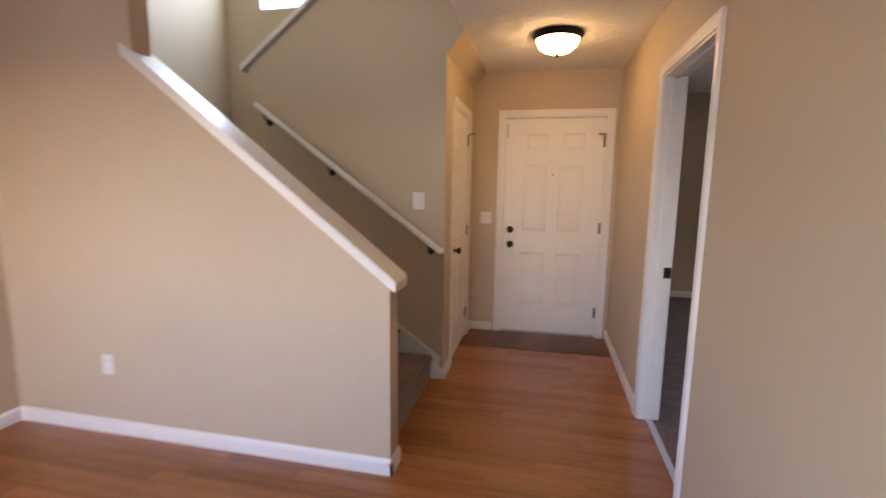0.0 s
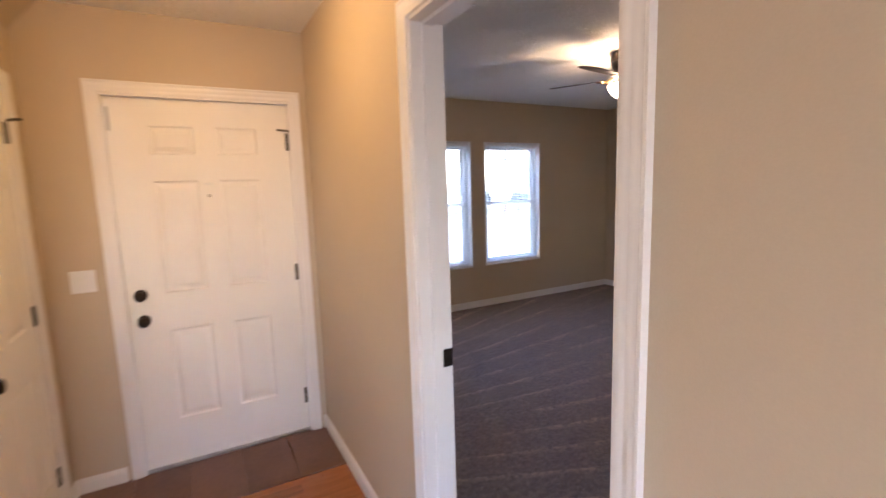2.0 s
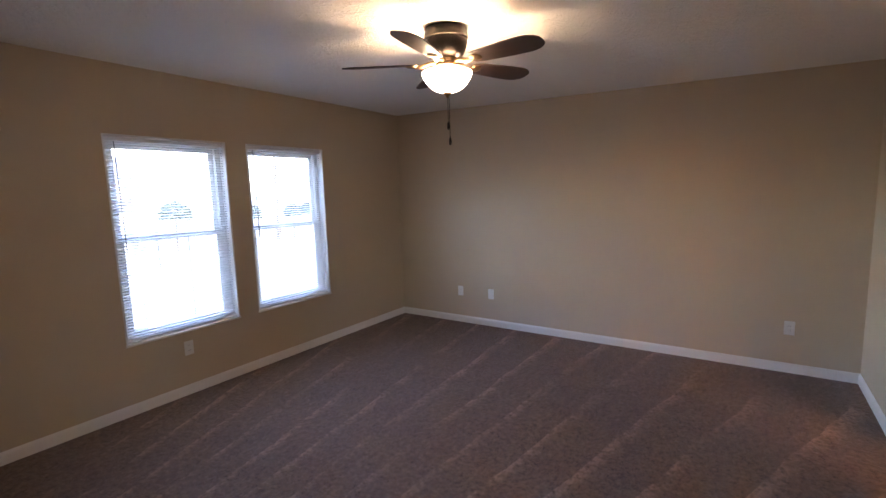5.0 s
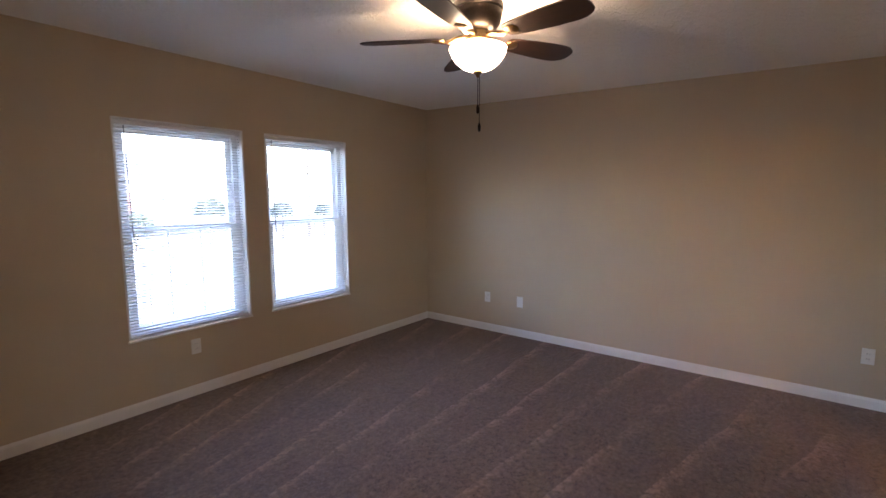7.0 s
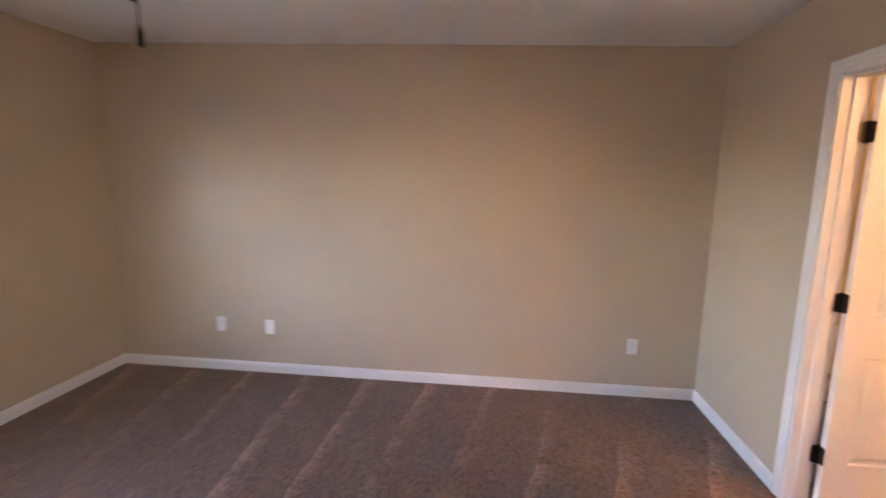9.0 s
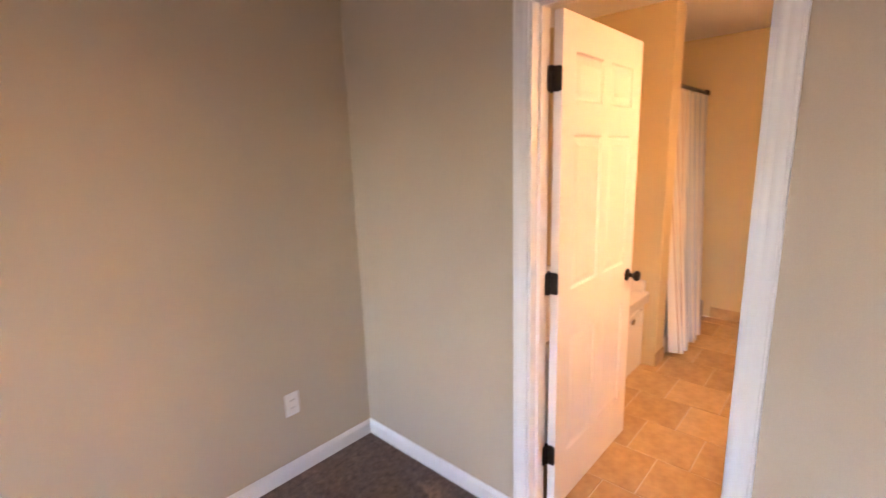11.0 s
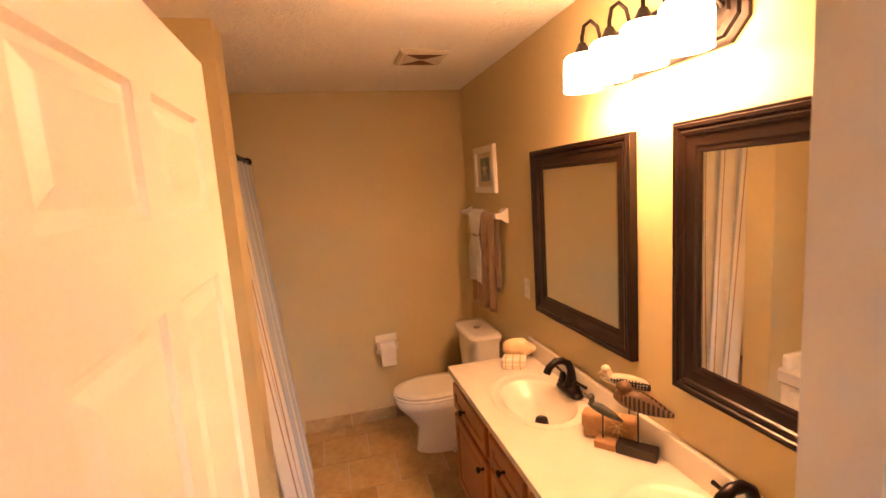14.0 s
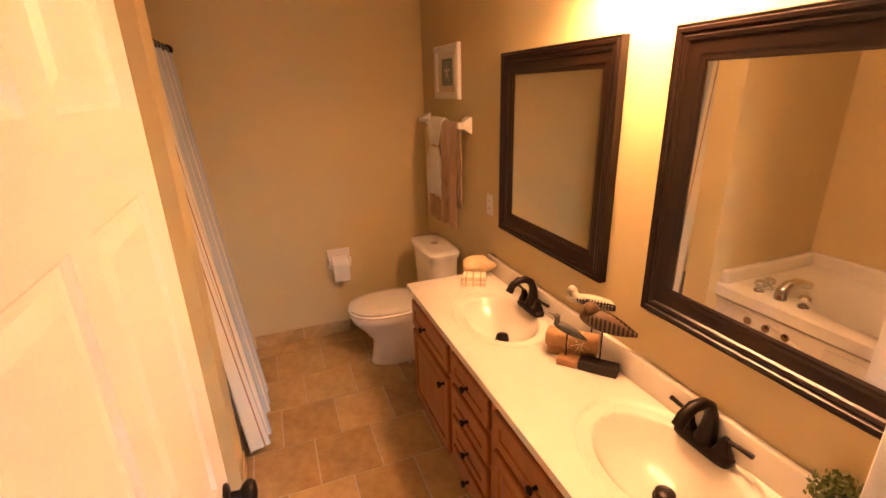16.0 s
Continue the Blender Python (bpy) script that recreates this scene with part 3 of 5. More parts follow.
# closet door, flush in the closet wall
door_frame("door_frame_closet", "y", 4.12, 4.86, 2.02, CX - 0.1, CX, "white painted frame and casing of the closet door", (0, 1))
cd = thing("door_closet", "closed white six-panel closet door with bronze knob", "door", kind="structure", at=pose(CX - 0.008, 4.14, 0.012, 0, 0, 90))
six_panel_leaf(cd, 0.70, 1.985, 0.035, both=False)
knob(cd, 0.060, 0.90, 0.0, -1)
for z in (0.22, 1.0, 1.80):
    part("hinge", soft_box(0.684, 0.716, -0.010, 0.006, z - 0.045, z + 0.045, 0.002, 1), AGED, cd, "dull metal door hinge")
part("hinge_pin_stop", tube([(0.703, -0.012, 1.85), (0.700, -0.022, 1.856), (0.690, -0.065, 1.858)], 0.006, 8), AGED, cd, "dull metal hinge pin stop")

# bedroom doorway and its open leaf
door_frame("door_frame_bedroom", "y", *D1, DH, HX0, HX1, "white moulded casing of the bedroom doorway", (1, 1), HX1 - 0.075)
bd = thing("door_bedroom", "open white six-panel bedroom door with bronze knob", "door", kind="structure", at=pose(HX1 + 0.022, 2.790, 0.014, 0, 0, 6.7))
leaf = six_panel_leaf(bd, 0.695, 2.005, 0.035)
leaf.matrix_basis = Matrix.Translation((0, -0.035, 0))
knob(bd, 0.635, 0.945, 0.0, 1)
knob(bd, 0.635, 0.945, -0.035, -1)
for z in (0.24, 1.02, 1.80):
    part("hinge", tube([(-0.004, 0.004, z - 0.045), (-0.004, 0.004, z + 0.045)], 0.0065, 10), BRONZE, bd, "dark bronze hinge knuckle")
solid("strike_plate", soft_box(HX1 - 0.040, HX1 + 0.003, D1[1] - 0.0215, D1[1] - 0.0175, 0.90, 0.965, 0.001, 1), BRONZE, "dark bronze strike plate on the white jamb", "strike plate")
slab("threshold_bedroom", surface("pale_metal_strip", (0.62, 0.60, 0.57), (0.72, 0.70, 0.67), 0.35, 0.6), "pale metal strip between oak floor and carpet", "threshold", (HX0 + 0.048, HX0 + 0.082, D1[0] + 0.02, D1[1] - 0.02, 0.001, 0.008))

# bathroom doorway and its open leaf
solid("strike_plate", round_plate("yz", D2[0] + 0.0175, D2[0] + 0.0205, TY1 + 0.001, TY1 + 0.034, 0.93, 0.99, 0.004), BRONZE, "black bronze strike plate on the bathroom jamb", "strike plate")
door_frame("door_frame_bathroom", "x", *D2, DH, TY1, BY0, "white moulded casing of the bathroom doorway", (1, 1), TY1 + 0.038)
td = thing("door_bathroom", "open white six-panel bathroom door with black hinges", "door", kind="structure", at=pose(D2[1] - 0.028, TY1 - 0.008, 0.014, 0, 0, -90.0))
leaf = six_panel_leaf(td, 0.77, 2.02, 0.035)
leaf.matrix_basis = Matrix.Translation((0.006, -0.035, 0))
knob(td, 0.715, 0.91, -0.035, -1)
knob(td, 0.715, 0.91, 0.0, 1)
part("latch", soft_box(0.7735, 0.7775, -0.030, -0.006, 0.88, 0.94, 0.001, 1), BRONZE, td)
for z in (0.265, 1.025, 1.79):
    part("hinge", merge(round_plate("yz", 0.002, 0.0065, -0.034, 0.001, z - 0.045, z + 0.045), round_plate("xz", 0.0, 0.004, -0.030, 0.002, z - 0.045, z + 0.045), tube([(0.0, 0.004, z - 0.048), (0.0, 0.004, z + 0.048)], 0.0070, 10)), BRONZE, td, "black bronze butt hinge")

# stairs
stair = thing("staircase", "lower flight of stairs carpeted in brown", "stairs", kind="structure")
RISE, RUN, X0S = 0.188, 0.245, -0.795
for k in range(7):
    x1 = X0S - RUN * k
    bm = bmesh.new()
    box(bm, (x1 - RUN if k < 6 else -3.25), x1 + 0.022, 2.8125 + 0.001, SW - 0.016 if k < 6 else 5.05, RISE * (k + 1) - 0.045, RISE * (k + 1))
    bmesh.ops.bevel(bm, geom=bm.edges[:], offset=0.016, segments=3, affect="EDGES")
    part("tread", bm, STAIRCARPET, stair, smooth=50)
    bm = bmesh.new()
    box(bm, x1 - RUN - 0.02, x1, 2.813, SW - 0.016, 0.0, RISE * (k + 1) - 0.03)
    part("riser", bm, STAIRCARPET, stair)
stair2 = thing("staircase_upper", "upper flight of stairs carpeted in brown", "stairs", kind="structure")
for k in range(6):
    bm = soft_box(-2.2 + RUN * k - 0.02, -2.2 + RUN * (k + 1), SW + 0.118, 5.045, 1.316 + RISE * k - 0.05, 1.316 + RISE * (k + 1), 0.012, 2)
    part("tread", bm, STAIRCARPET, stair2)
# sloped skirting beside the lower flight
bm = prism([(-0.735, 0.0), (-0.735, 0.150), (-2.2, 0.150 + 1.465 * 0.735), (-2.2, 0.0)], SW - 0.015, SW - 0.001)
solid("stair_skirt", bm, WHITE, "white sloping skirt board beside the stairs", "trim", "structure")
bm = prism([(-0.722, 0.138), (-0.722, 0.166), (-2.2, 0.166 + 1.478 * 0.735), (-2.2, 0.138 + 1.478 * 0.735)], SW - 0.022, SW - 0.001)
solid("stair_skirt_cap", bm, WHITE, "white moulding along the stair skirt board", "trim", "structure")

# handrail on the stair wall
rail = thing("handrail", "white round wooden handrail on bronze brackets", "handrail")
ra, rb = Vector((-0.715, 3.765, 0.972)), Vector((-2.10, 3.765, 1.987))
part("rail", tube([ra + Vector((0, 0.05, -0.004)), ra, ra.lerp(rb, 0.02), rb], [0.020, 0.022, 0.022, 0.022], 14), WHITE, rail, smooth=40)
for f in (0.06, 0.60, 0.955):
    p = ra.lerp(rb, f)
    part("bracket", merge(tube([p + Vector((0, 0, -0.02)), p + Vector((0, 0.01, -0.055)), (p.x, SW - 0.006, p.z - 0.075)], 0.0065, 8), lathe([(0.0, 0.0), (0.024, 0.0), (0.026, 0.006), (0.0, 0.008)], 16, "y", (p.x, SW - 0.0085, p.z - 0.075))), BRONZE, rail, "dark bronze rail bracket", smooth=40)


def plate(name, label, category, at, holes, w=0.072, h=0.116, toggles=1, group=""):
    """A wall plate in its own x-z plane that faces -y: holes 'outlet', 'switch' or 'blank'."""
    root = thing(name, label, category, group, at=at)
    part("cover", soft_box(-w / 2, w / 2, -0.006, 0.0, -h / 2, h / 2, 0.003, 2), PLASTIC, root)
    if holes == "outlet":
        for z in (-0.020, 0.020):
            part("socket", soft_box(-0.017, 0.017, -0.0075, -0.0055, z - 0.014, z + 0.014, 0.001, 1), PLASTIC, root)
            bm = bmesh.new()
            for x in (-0.007, 0.007):
                box(bm, x - 0.001, x + 0.001, -0.0079, -0.0072, z - 0.004, z + 0.006)
            part("slot", bm, BRONZE, root)
    if holes == "switch":
        for k in range(toggles):
            x = (k - (toggles - 1) / 2) * 0.046
            part("toggle", soft_box(x - 0.016, x + 0.016, -0.0085, -0.0055, -0.033, 0.033, 0.001, 1), PLASTIC, root)
    if holes == "blank":
        part("jack", soft_box(-0.008, 0.008, -0.0085, -0.0055, -0.008, 0.008, 0.001, 1), PLASTIC, root)
    return root


plate("outlet", "white duplex outlet low on the living room wall", "outlet", pose(-2.375, 2.69, 0.415), "outlet", group="wall outlets")
plate("light_switch", "white rocker switch on the stair wall", "light switch", pose(-0.892, SW, 1.312), "switch", 0.085, 0.122, 1)
plate("light_switch", "white two-gang rocker switch beside the front door", "light switch", pose(-0.553, FY, 1.113), "switch", 0.105, 0.112, 2)

# hall ceiling lamp
hl = thing("ceiling_lamp", "lit frosted glass bowl lamp with bronze rim", "ceiling lamp", at=pose(0.02, 4.03, 2.44))
part("canopy", lathe([(0.0, 0.0), (0.165, 0.0), (0.172, -0.010), (0.160, -0.030), (0.150, -0.042), (0.142, -0.040), (0.142, -0.012), (0.0, -0.012)], 40), BRONZE, hl, "dark bronze pan", smooth=40)
part("bowl", lathe([(0.141, -0.036), (0.139, -0.050), (0.122, -0.085), (0.090, -0.112), (0.045, -0.128), (0.0, -0.132)], 40, caps=(0, 1)), GLOWHALL, hl, "glowing frosted glass bowl", smooth=60)
part("finial", lathe([(0.0, -0.130), (0.010, -0.131), (0.012, -0.140), (0.006, -0.150), (0.0, -0.152)], 16), BRONZE, hl, smooth=50)
# smoke alarm beside the bedroom doorway
sa = thing("smoke_alarm", "round grey smoke alarm high on the hall wall", "smoke alarm", at=pose(HX0, 2.62, 2.215))
part("body", lathe([(0.0, 0.0), (0.062, 0.0), (0.060, -0.022), (0.050, -0.034), (0.0, -0.036)], 28, "x"), PLASTIC, sa, smooth=40)

# ---- bedroom ----


def window(name, x0, x1, z0, z1, label):
    """A single-hung vinyl window with grille bars in its lower sash, set in the north wall."""
    root = thing(name, label, "window", "bedroom windows", "structure", at=pose(0, BY1, 0))
    lin = bmesh.new()
    for r in ((x0 - 0.001, x0 + 0.012, z0, z1), (x1 - 0.012, x1 + 0.001, z0, z1), (x0 + 0.012, x1 - 0.012, z1 - 0.012, z1 + 0.001)):
        box(lin, r[0], r[1], -0.001, 0.08, r[2], r[3])
    part("reveal", lin, VINYL, root)
    part("window_sill", soft_box(x0 - 0.006, x1 + 0.006, -0.012, 0.08, z0 - 0.014, z0 + 0.002, 0.004, 2), WHITE, root)
    fr = bmesh.new()
    for r in ((x0 + 0.012, x0 + 0.055, z0, z1 - 0.012), (x1 - 0.055, x1 - 0.012, z0, z1 - 0.012), (x0 + 0.055, x1 - 0.055, z0, z0 + 0.04), (x0 + 0.055, x1 - 0.055, z1 - 0.055, z1 - 0.012)):
        box(fr, r[0], r[1], 0.078, 0.139, r[2], r[3])
    part("window_frame", fr, VINYL, root)
    mid = z0 + (z1 - z0) * 0.505
    for nm, a, b, y in (("upper_sash", mid - 0.018, z1 - 0.055, 0.112), ("lower_sash", z0 + 0.04, mid + 0.018, 0.084)):
        sb = bmesh.new()
        for r in ((x0 + 0.055, x0 + 0.095, a, b), (x1 - 0.095, x1 - 0.055, a, b), (x0 + 0.095, x1 - 0.095, a, a + 0.036), (x0 + 0.095, x1 - 0.095, b - 0.036, b)):
            box(sb, r[0], r[1], y, y + 0.024, r[2], r[3])
        sash = part(nm, sb, VINYL, root)
        pb = bmesh.new()
        box(pb, x0 + 0.094, x1 - 0.094, y + 0.010, y + 0.014, a + 0.035, b - 0.035)
        pane = part("pane", pb, GLASS, sash)
        pane.visible_shadow = False
        if nm == "lower_sash":
            w = (x1 - x0 - 0.19) / 3
            for k in (1, 2):
                gb = bmesh.new()
                box(gb, x0 + 0.095 + w * k - 0.004, x0 + 0.095 + w * k + 0.004, y + 0.015, y + 0.021, a + 0.036, b - 0.036)
                part("grille_bar", gb, VINYL, sash)
    return root


def blinds(x0, x1, z0, z1, label):
    """A lowered mini blind with its slats turned almost flat."""
    root = thing("window_blind", label, "blind", "bedroom blinds", at=pose(0, BY1 + 0.036, 0))
    part("headrail", soft_box(x0 + 0.014, x1 - 0.014, -0.014, 0.014, z1 - 0.042, z1 - 0.014, 0.002, 1), BLIND, root)
    part("bottom_rail", soft_box(x0 + 0.016, x1 - 0.016, -0.012, 0.012, z0 + 0.004, z0 + 0.020, 0.002, 1), BLIND, root)
    bm = bmesh.new()
    n = 5
    a = [bm.verts.new((x0 + 0.017, 0.0125 * (2 * k / n - 1), 0.0016 * (1 - (2 * k / n - 1) ** 2))) for k in range(n + 1)]
    b = [bm.verts.new((x1 - 0.017, v.co.y, v.co.z)) for v in a]
    for k in range(n):
        bm.faces.new((a[k], a[k + 1], b[k + 1], b[k]))
    me = mesh_of("slat", bm, BLIND, 60)
    count = int((z1 - z0 - 0.07) / 0.0215)
    for k in range(count):
        s = new("slat", me)
        s.parent = root
        s.matrix_basis = pose(0, 0, z0 + 0.034 + 0.0215 * k, 20, 0, 0)
    for x in (x0 + 0.16, x1 - 0.16):
        part("ladder_cord", tube([(x, -0.013, z0 + 0.02), (x, -0.013, z1 - 0.03)], 0.0009, 5), BLIND, root)
    part("tilt_wand", tube([(x0 + 0.075, -0.020, z1 - 0.045), (x0 + 0.082, -0.022, z1 - 0.84)], 0.0038, 8), surface("clear_wand", (0.20, 0.21, 0.23), (0.28, 0.29, 0.31), 0.2), root, "clear plastic tilt wand")
    return root


for nm, x0, x1 in (("window_1", 2.065, 2.967), ("window_2", 3.158, 4.04)):
    window(nm, x0, x1, 0.535, 2.06, "white vinyl single-hung window with a grille below")
    blinds(x0, x1, 0.537, 2.058, "white mini blind lowered with flat open slats")

# ceiling fan
FX, FYC = 2.945, 4.69
fan = thing("ceiling_fan", "bronze hugger ceiling fan with walnut blades, light on", "ceiling fan", at=pose(FX, FYC, bed_ceiling(FYC) - 0.025))
part("housing", lathe([(0.0, 0.030), (0.114, 0.030), (0.118, 0.0), (0.124, -0.012), (0.124, -0.034), (0.116, -0.040), (0.119, -0.052), (0.110, -0.090), (0.092, -0.122), (0.070, -0.134), (0.0, -0.134)], 40), BRONZE, fan, "dark bronze motor housing", smooth=35)
part("collar", lathe([(0.0, -0.134), (0.052, -0.134), (0.058, -0.142), (0.056, -0.158), (0.064, -0.168), (0.064, -0.180), (0.045, -0.188), (0.040, -0.206), (0.0, -0.206)], 32), BRASS, fan, "warm metal switch collar", smooth=35)
part("fitter", lathe([(0.0, -0.204), (0.026, -0.204), (0.030, -0.210), (0.028, -0.222), (0.0, -0.222)], 36), BRASS, fan, smooth=35)
part("bowl", lathe([(0.136, -0.209), (0.142, -0.212), (0.142, -0.220), (0.132, -0.246), (0.108, -0.280), (0.076, -0.305), (0.040, -0.319), (0.0, -0.322)], 40, caps=(0, 1)), GLOWFAN, fan, "glowing frosted glass bowl", smooth=60)
part("finial", lathe([(0.0, -0.314), (0.022, -0.318), (0.024, -0.326), (0.010, -0.340), (0.006, -0.350), (0.0, -0.352)], 18), BRASS, fan, smooth=50)


def blade_shape():
    bm = bmesh.new()
    out = [(0.165, -0.030), (0.175, -0.046), (0.22, -0.058), (0.30, -0.067), (0.40, -0.075), (0.50, -0.078), (0.545, -0.071), (0.580, -0.050), (0.594, -0.030), (0.597, 0.0)]
    ring = out + [(x, -y) for x, y in out[-2::-1]]
    lo = [bm.verts.new((x, y, -0.003)) for x, y in ring]
    hi = [bm.verts.new((x, y, 0.003)) for x, y in ring]
    bm.faces.new(lo[::-1])
    bm.faces.new(hi)
    for k in range(len(ring)):
        j = (k + 1) % len(ring)
        bm.faces.new((lo[k], lo[j], hi[j], hi[k]))
    return bm


blade_mesh = mesh_of("blade", blade_shape(), BLADE)
iron_mesh = mesh_of("blade_iron", merge(tube([(0.055, 0, 0.010), (0.10, 0, 0.006), (0.145, 0, -0.010), (0.19, 0, -0.010)], [0.014, 0.011, 0.013, 0.008], 10), lathe([(0.0, -0.016), (0.020, -0.014), (0.034, -0.008), (0.036, -0.003), (0.0, -0.003)], 20, "z", (0.20, 0, 0))), BRASS, 40)
for a in (120, 192, 264, 336, 48):
    bl = new("blade", blade_mesh)
    bl.parent = fan
    bl.matrix_basis = pose(0, 0, -0.165, 0, 0, a) @ pose(0, 0, 0, -12, 0, 0)
    tagged(bl, "dark walnut fan blade")
    ir = new("blade_iron", iron_mesh)
    ir.parent = bl
for dx, dy, l in ((0.0, 0.0, 0.492), (0.006, -0.006, 0.580)):
    ch = part("pull_chain", tube([(dx, dy, -0.345), (dx, dy, -l)], 0.0019, 6), BRONZE, fan, "thin metal pull chain")
    part("pull", lathe([(0.0, -l + 0.012), (0.004, -l + 0.010), (0.0075, -l - 0.006), (0.0075, -l - 0.026), (0.004, -l - 0.034), (0.0, -l - 0.035)], 12, "z", (dx, dy, 0)), BRONZE, ch, "dark wooden chain pull", smooth=50)

plate("outlet", "white duplex outlet low on the bedroom wall", "outlet", pose(BX1, 6.09, 0.39, 0, 0, -90), "outlet", group="wall outlets")
plate("cable_jack", "white cable jack plate beside the outlet", "wall plate", pose(BX1, 5.68, 0.385, 0, 0, -90), "blank")
plate("outlet", "white duplex outlet near the bathroom door", "outlet", pose(BX1, 2.907, 0.385, 0, 0, -90), "outlet", group="wall outlets")
plate("outlet", "white duplex outlet under the bedroom window", "outlet", pose(2.50, BY1, 0.388), "outlet", group="wall outlets")


def register(name, label, x0, x1, y0, y1, slats, material, along="x"):
    """A louvred ceiling vent, hung under the ceiling."""
    root = thing(name, label, "ceiling vent", at=pose((x0 + x1) / 2, (y0 + y1) / 2, bed_ceiling((y0 + y1) / 2), 1.39, 0, 0))
    w, d = (x1 - x0) / 2, (y1 - y0) / 2
    fr = bmesh.new()
    for r in ((-w, w, -d, -d + 0.022), (-w, w, d - 0.022, d), (-w, -w + 0.022, -d + 0.022, d - 0.022), (w - 0.022, w, -d + 0.022, d - 0.022)):
        box(fr, *r, -0.008, -0.0005)
    part("frame", fr, material, root)
    # no duct is modelled: its shade is put into a flat dark sheet
    bk = bmesh.new()
    box(bk, -w + 0.02, w - 0.02, -d + 0.02, d - 0.02, -0.003, -0.001)
    part("backing", bk, GAP, root, "dark sheet painted as the shade behind the louvres")
    for k in range(slats):
        f = (k + 0.5) / slats
        bm = bmesh.new()
        if along == "x":
            box(bm, -w + 0.022, w - 0.022, -0.006, 0.006, -0.0008, 0.0008)
            m = pose(0, -d + 0.022 + (2 * d - 0.044) * f, -0.009, 35, 0, 0)
        else:
            box(bm, -0.006, 0.006, -d + 0.022, d - 0.022, -0.0008, 0.0008)
            m = pose(-w + 0.022 + (2 * w - 0.044) * f, 0, -0.009, 0, 35, 0)
        part("slat", bm, material, root).matrix_basis = m
    return root


register("ceiling_vent", "white louvred vent on the bedroom ceiling", 1.23, 1.38, 4.38, 4.68, 6, PLASTIC, "y")

# outside: neighbouring house, road, tree and shrubs
slab("road", surface("asphalt", (0.045, 0.045, 0.047), (0.06, 0.06, 0.062), 0.9, scale=1, fine=20), "grey asphalt street beyond the lawn", "road", (-300, 300, 27, 33, -0.349, -0.33))
house = thing("neighbour_house", "pale sided house across the street", "house", at=pose(13, 44, -0.35))
SIDING = surface("pale_siding", (0.55, 0.56, 0.57), (0.62, 0.63, 0.63), 0.7, scale=0.5, fine=8)
ROOF = surface("grey_shingles", (0.10, 0.10, 0.105), (0.16, 0.155, 0.15), 0.9, scale=0.8, fine=12, bump=0.4)
bm = bmesh.new()
box(bm, -7, 7, 0, 9, 0, 3.0)
part("wall", bm, SIDING, house)
bm = bmesh.new()
v = [bm.verts.new(p) for p in ((-7.4, -0.5, 2.95), (7.4, -0.5, 2.95), (7.4, 9.5, 2.95), (-7.4, 9.5, 2.95), (-7.4, 4.5, 5.6), (7.4, 4.5, 5.6))]
for f in ((0, 1, 5, 4), (2, 3, 4, 5), (0, 4, 3), (1, 2, 5), (3, 2, 1, 0)):
    bm.faces.new([v[i] for i in f])
part("roof", bm, ROOF, house)
for x in (-5, -2.2, 3.2):
    bm = bmesh.new()
    box(bm, x, x + 1.2, -0.04, 0.02, 0.9, 2.3)
    part("window", bm, surface("dark_window", (0.05, 0.06, 0.07), (0.08, 0.09, 0.10), 0.1), house)
bm = bmesh.new()
box(bm, 0.3, 1.3, -0.05, 0.02, 0.0, 2.1)
part("door", bm, surface("brown_door", (0.10, 0.05, 0.03), (0.14, 0.07, 0.05), 0.5), house)

LEAF = surface("dull_evergreen", (0.025, 0.035, 0.02), (0.06, 0.075, 0.04), 0.7, scale=3, fine=30)
BARK = surface("grey_bark", (0.10, 0.085, 0.07), (0.18, 0.155, 0.13), 0.9, scale=4, fine=30, bump=0.5)


def shrub(x, y, r, seed, lift):
    rng = random.Random(seed)
    root = thing("shrub", "dull green rounded evergreen clipped on a short stem", "shrub", "shrubs", at=pose(x, y, -0.36))
    part("stem", tube([(0, 0, 0), (0.02, 0, lift + r * 0.7)], [0.06, 0.03], 8), BARK, root)
    bm = bmesh.new()
    for _ in range(700):
        a, b = rng.uniform(0, 2 * math.pi), math.acos(rng.uniform(-0.3, 1))
        d = r * rng.uniform(0.72, 1.06)
        p = Vector((math.cos(a) * math.sin(b) * d, math.sin(a) * math.sin(b) * d, lift + r * 0.45 + math.cos(b) * d))
        m = Matrix.Translation(p) @ Euler((rng.uniform(0, 6), rng.uniform(0, 6), 0)).to_matrix().to_4x4()
        s = rng.uniform(0.05, 0.11)
        q = [bm.verts.new(m @ Vector(c)) for c in ((-s, 0, 0), (0, -s * 0.4, 0), (s, 0, 0), (0, s * 0.4, 0.01))]
        bm.faces.new(q)
    part("crown", bm, LEAF, root)


shrub(9.3, 21.0, 0.55, 3, 1.05)
shrub(6.8, 21.0, 0.55, 5, 0.55)
shrub(12.4, 21.0, 0.45, 8, 0.95)
shrub(14.6, 21.0, 0.40, 9, 0.95)
shrub(15.6, 21.0, 0.45, 4, 0.95)


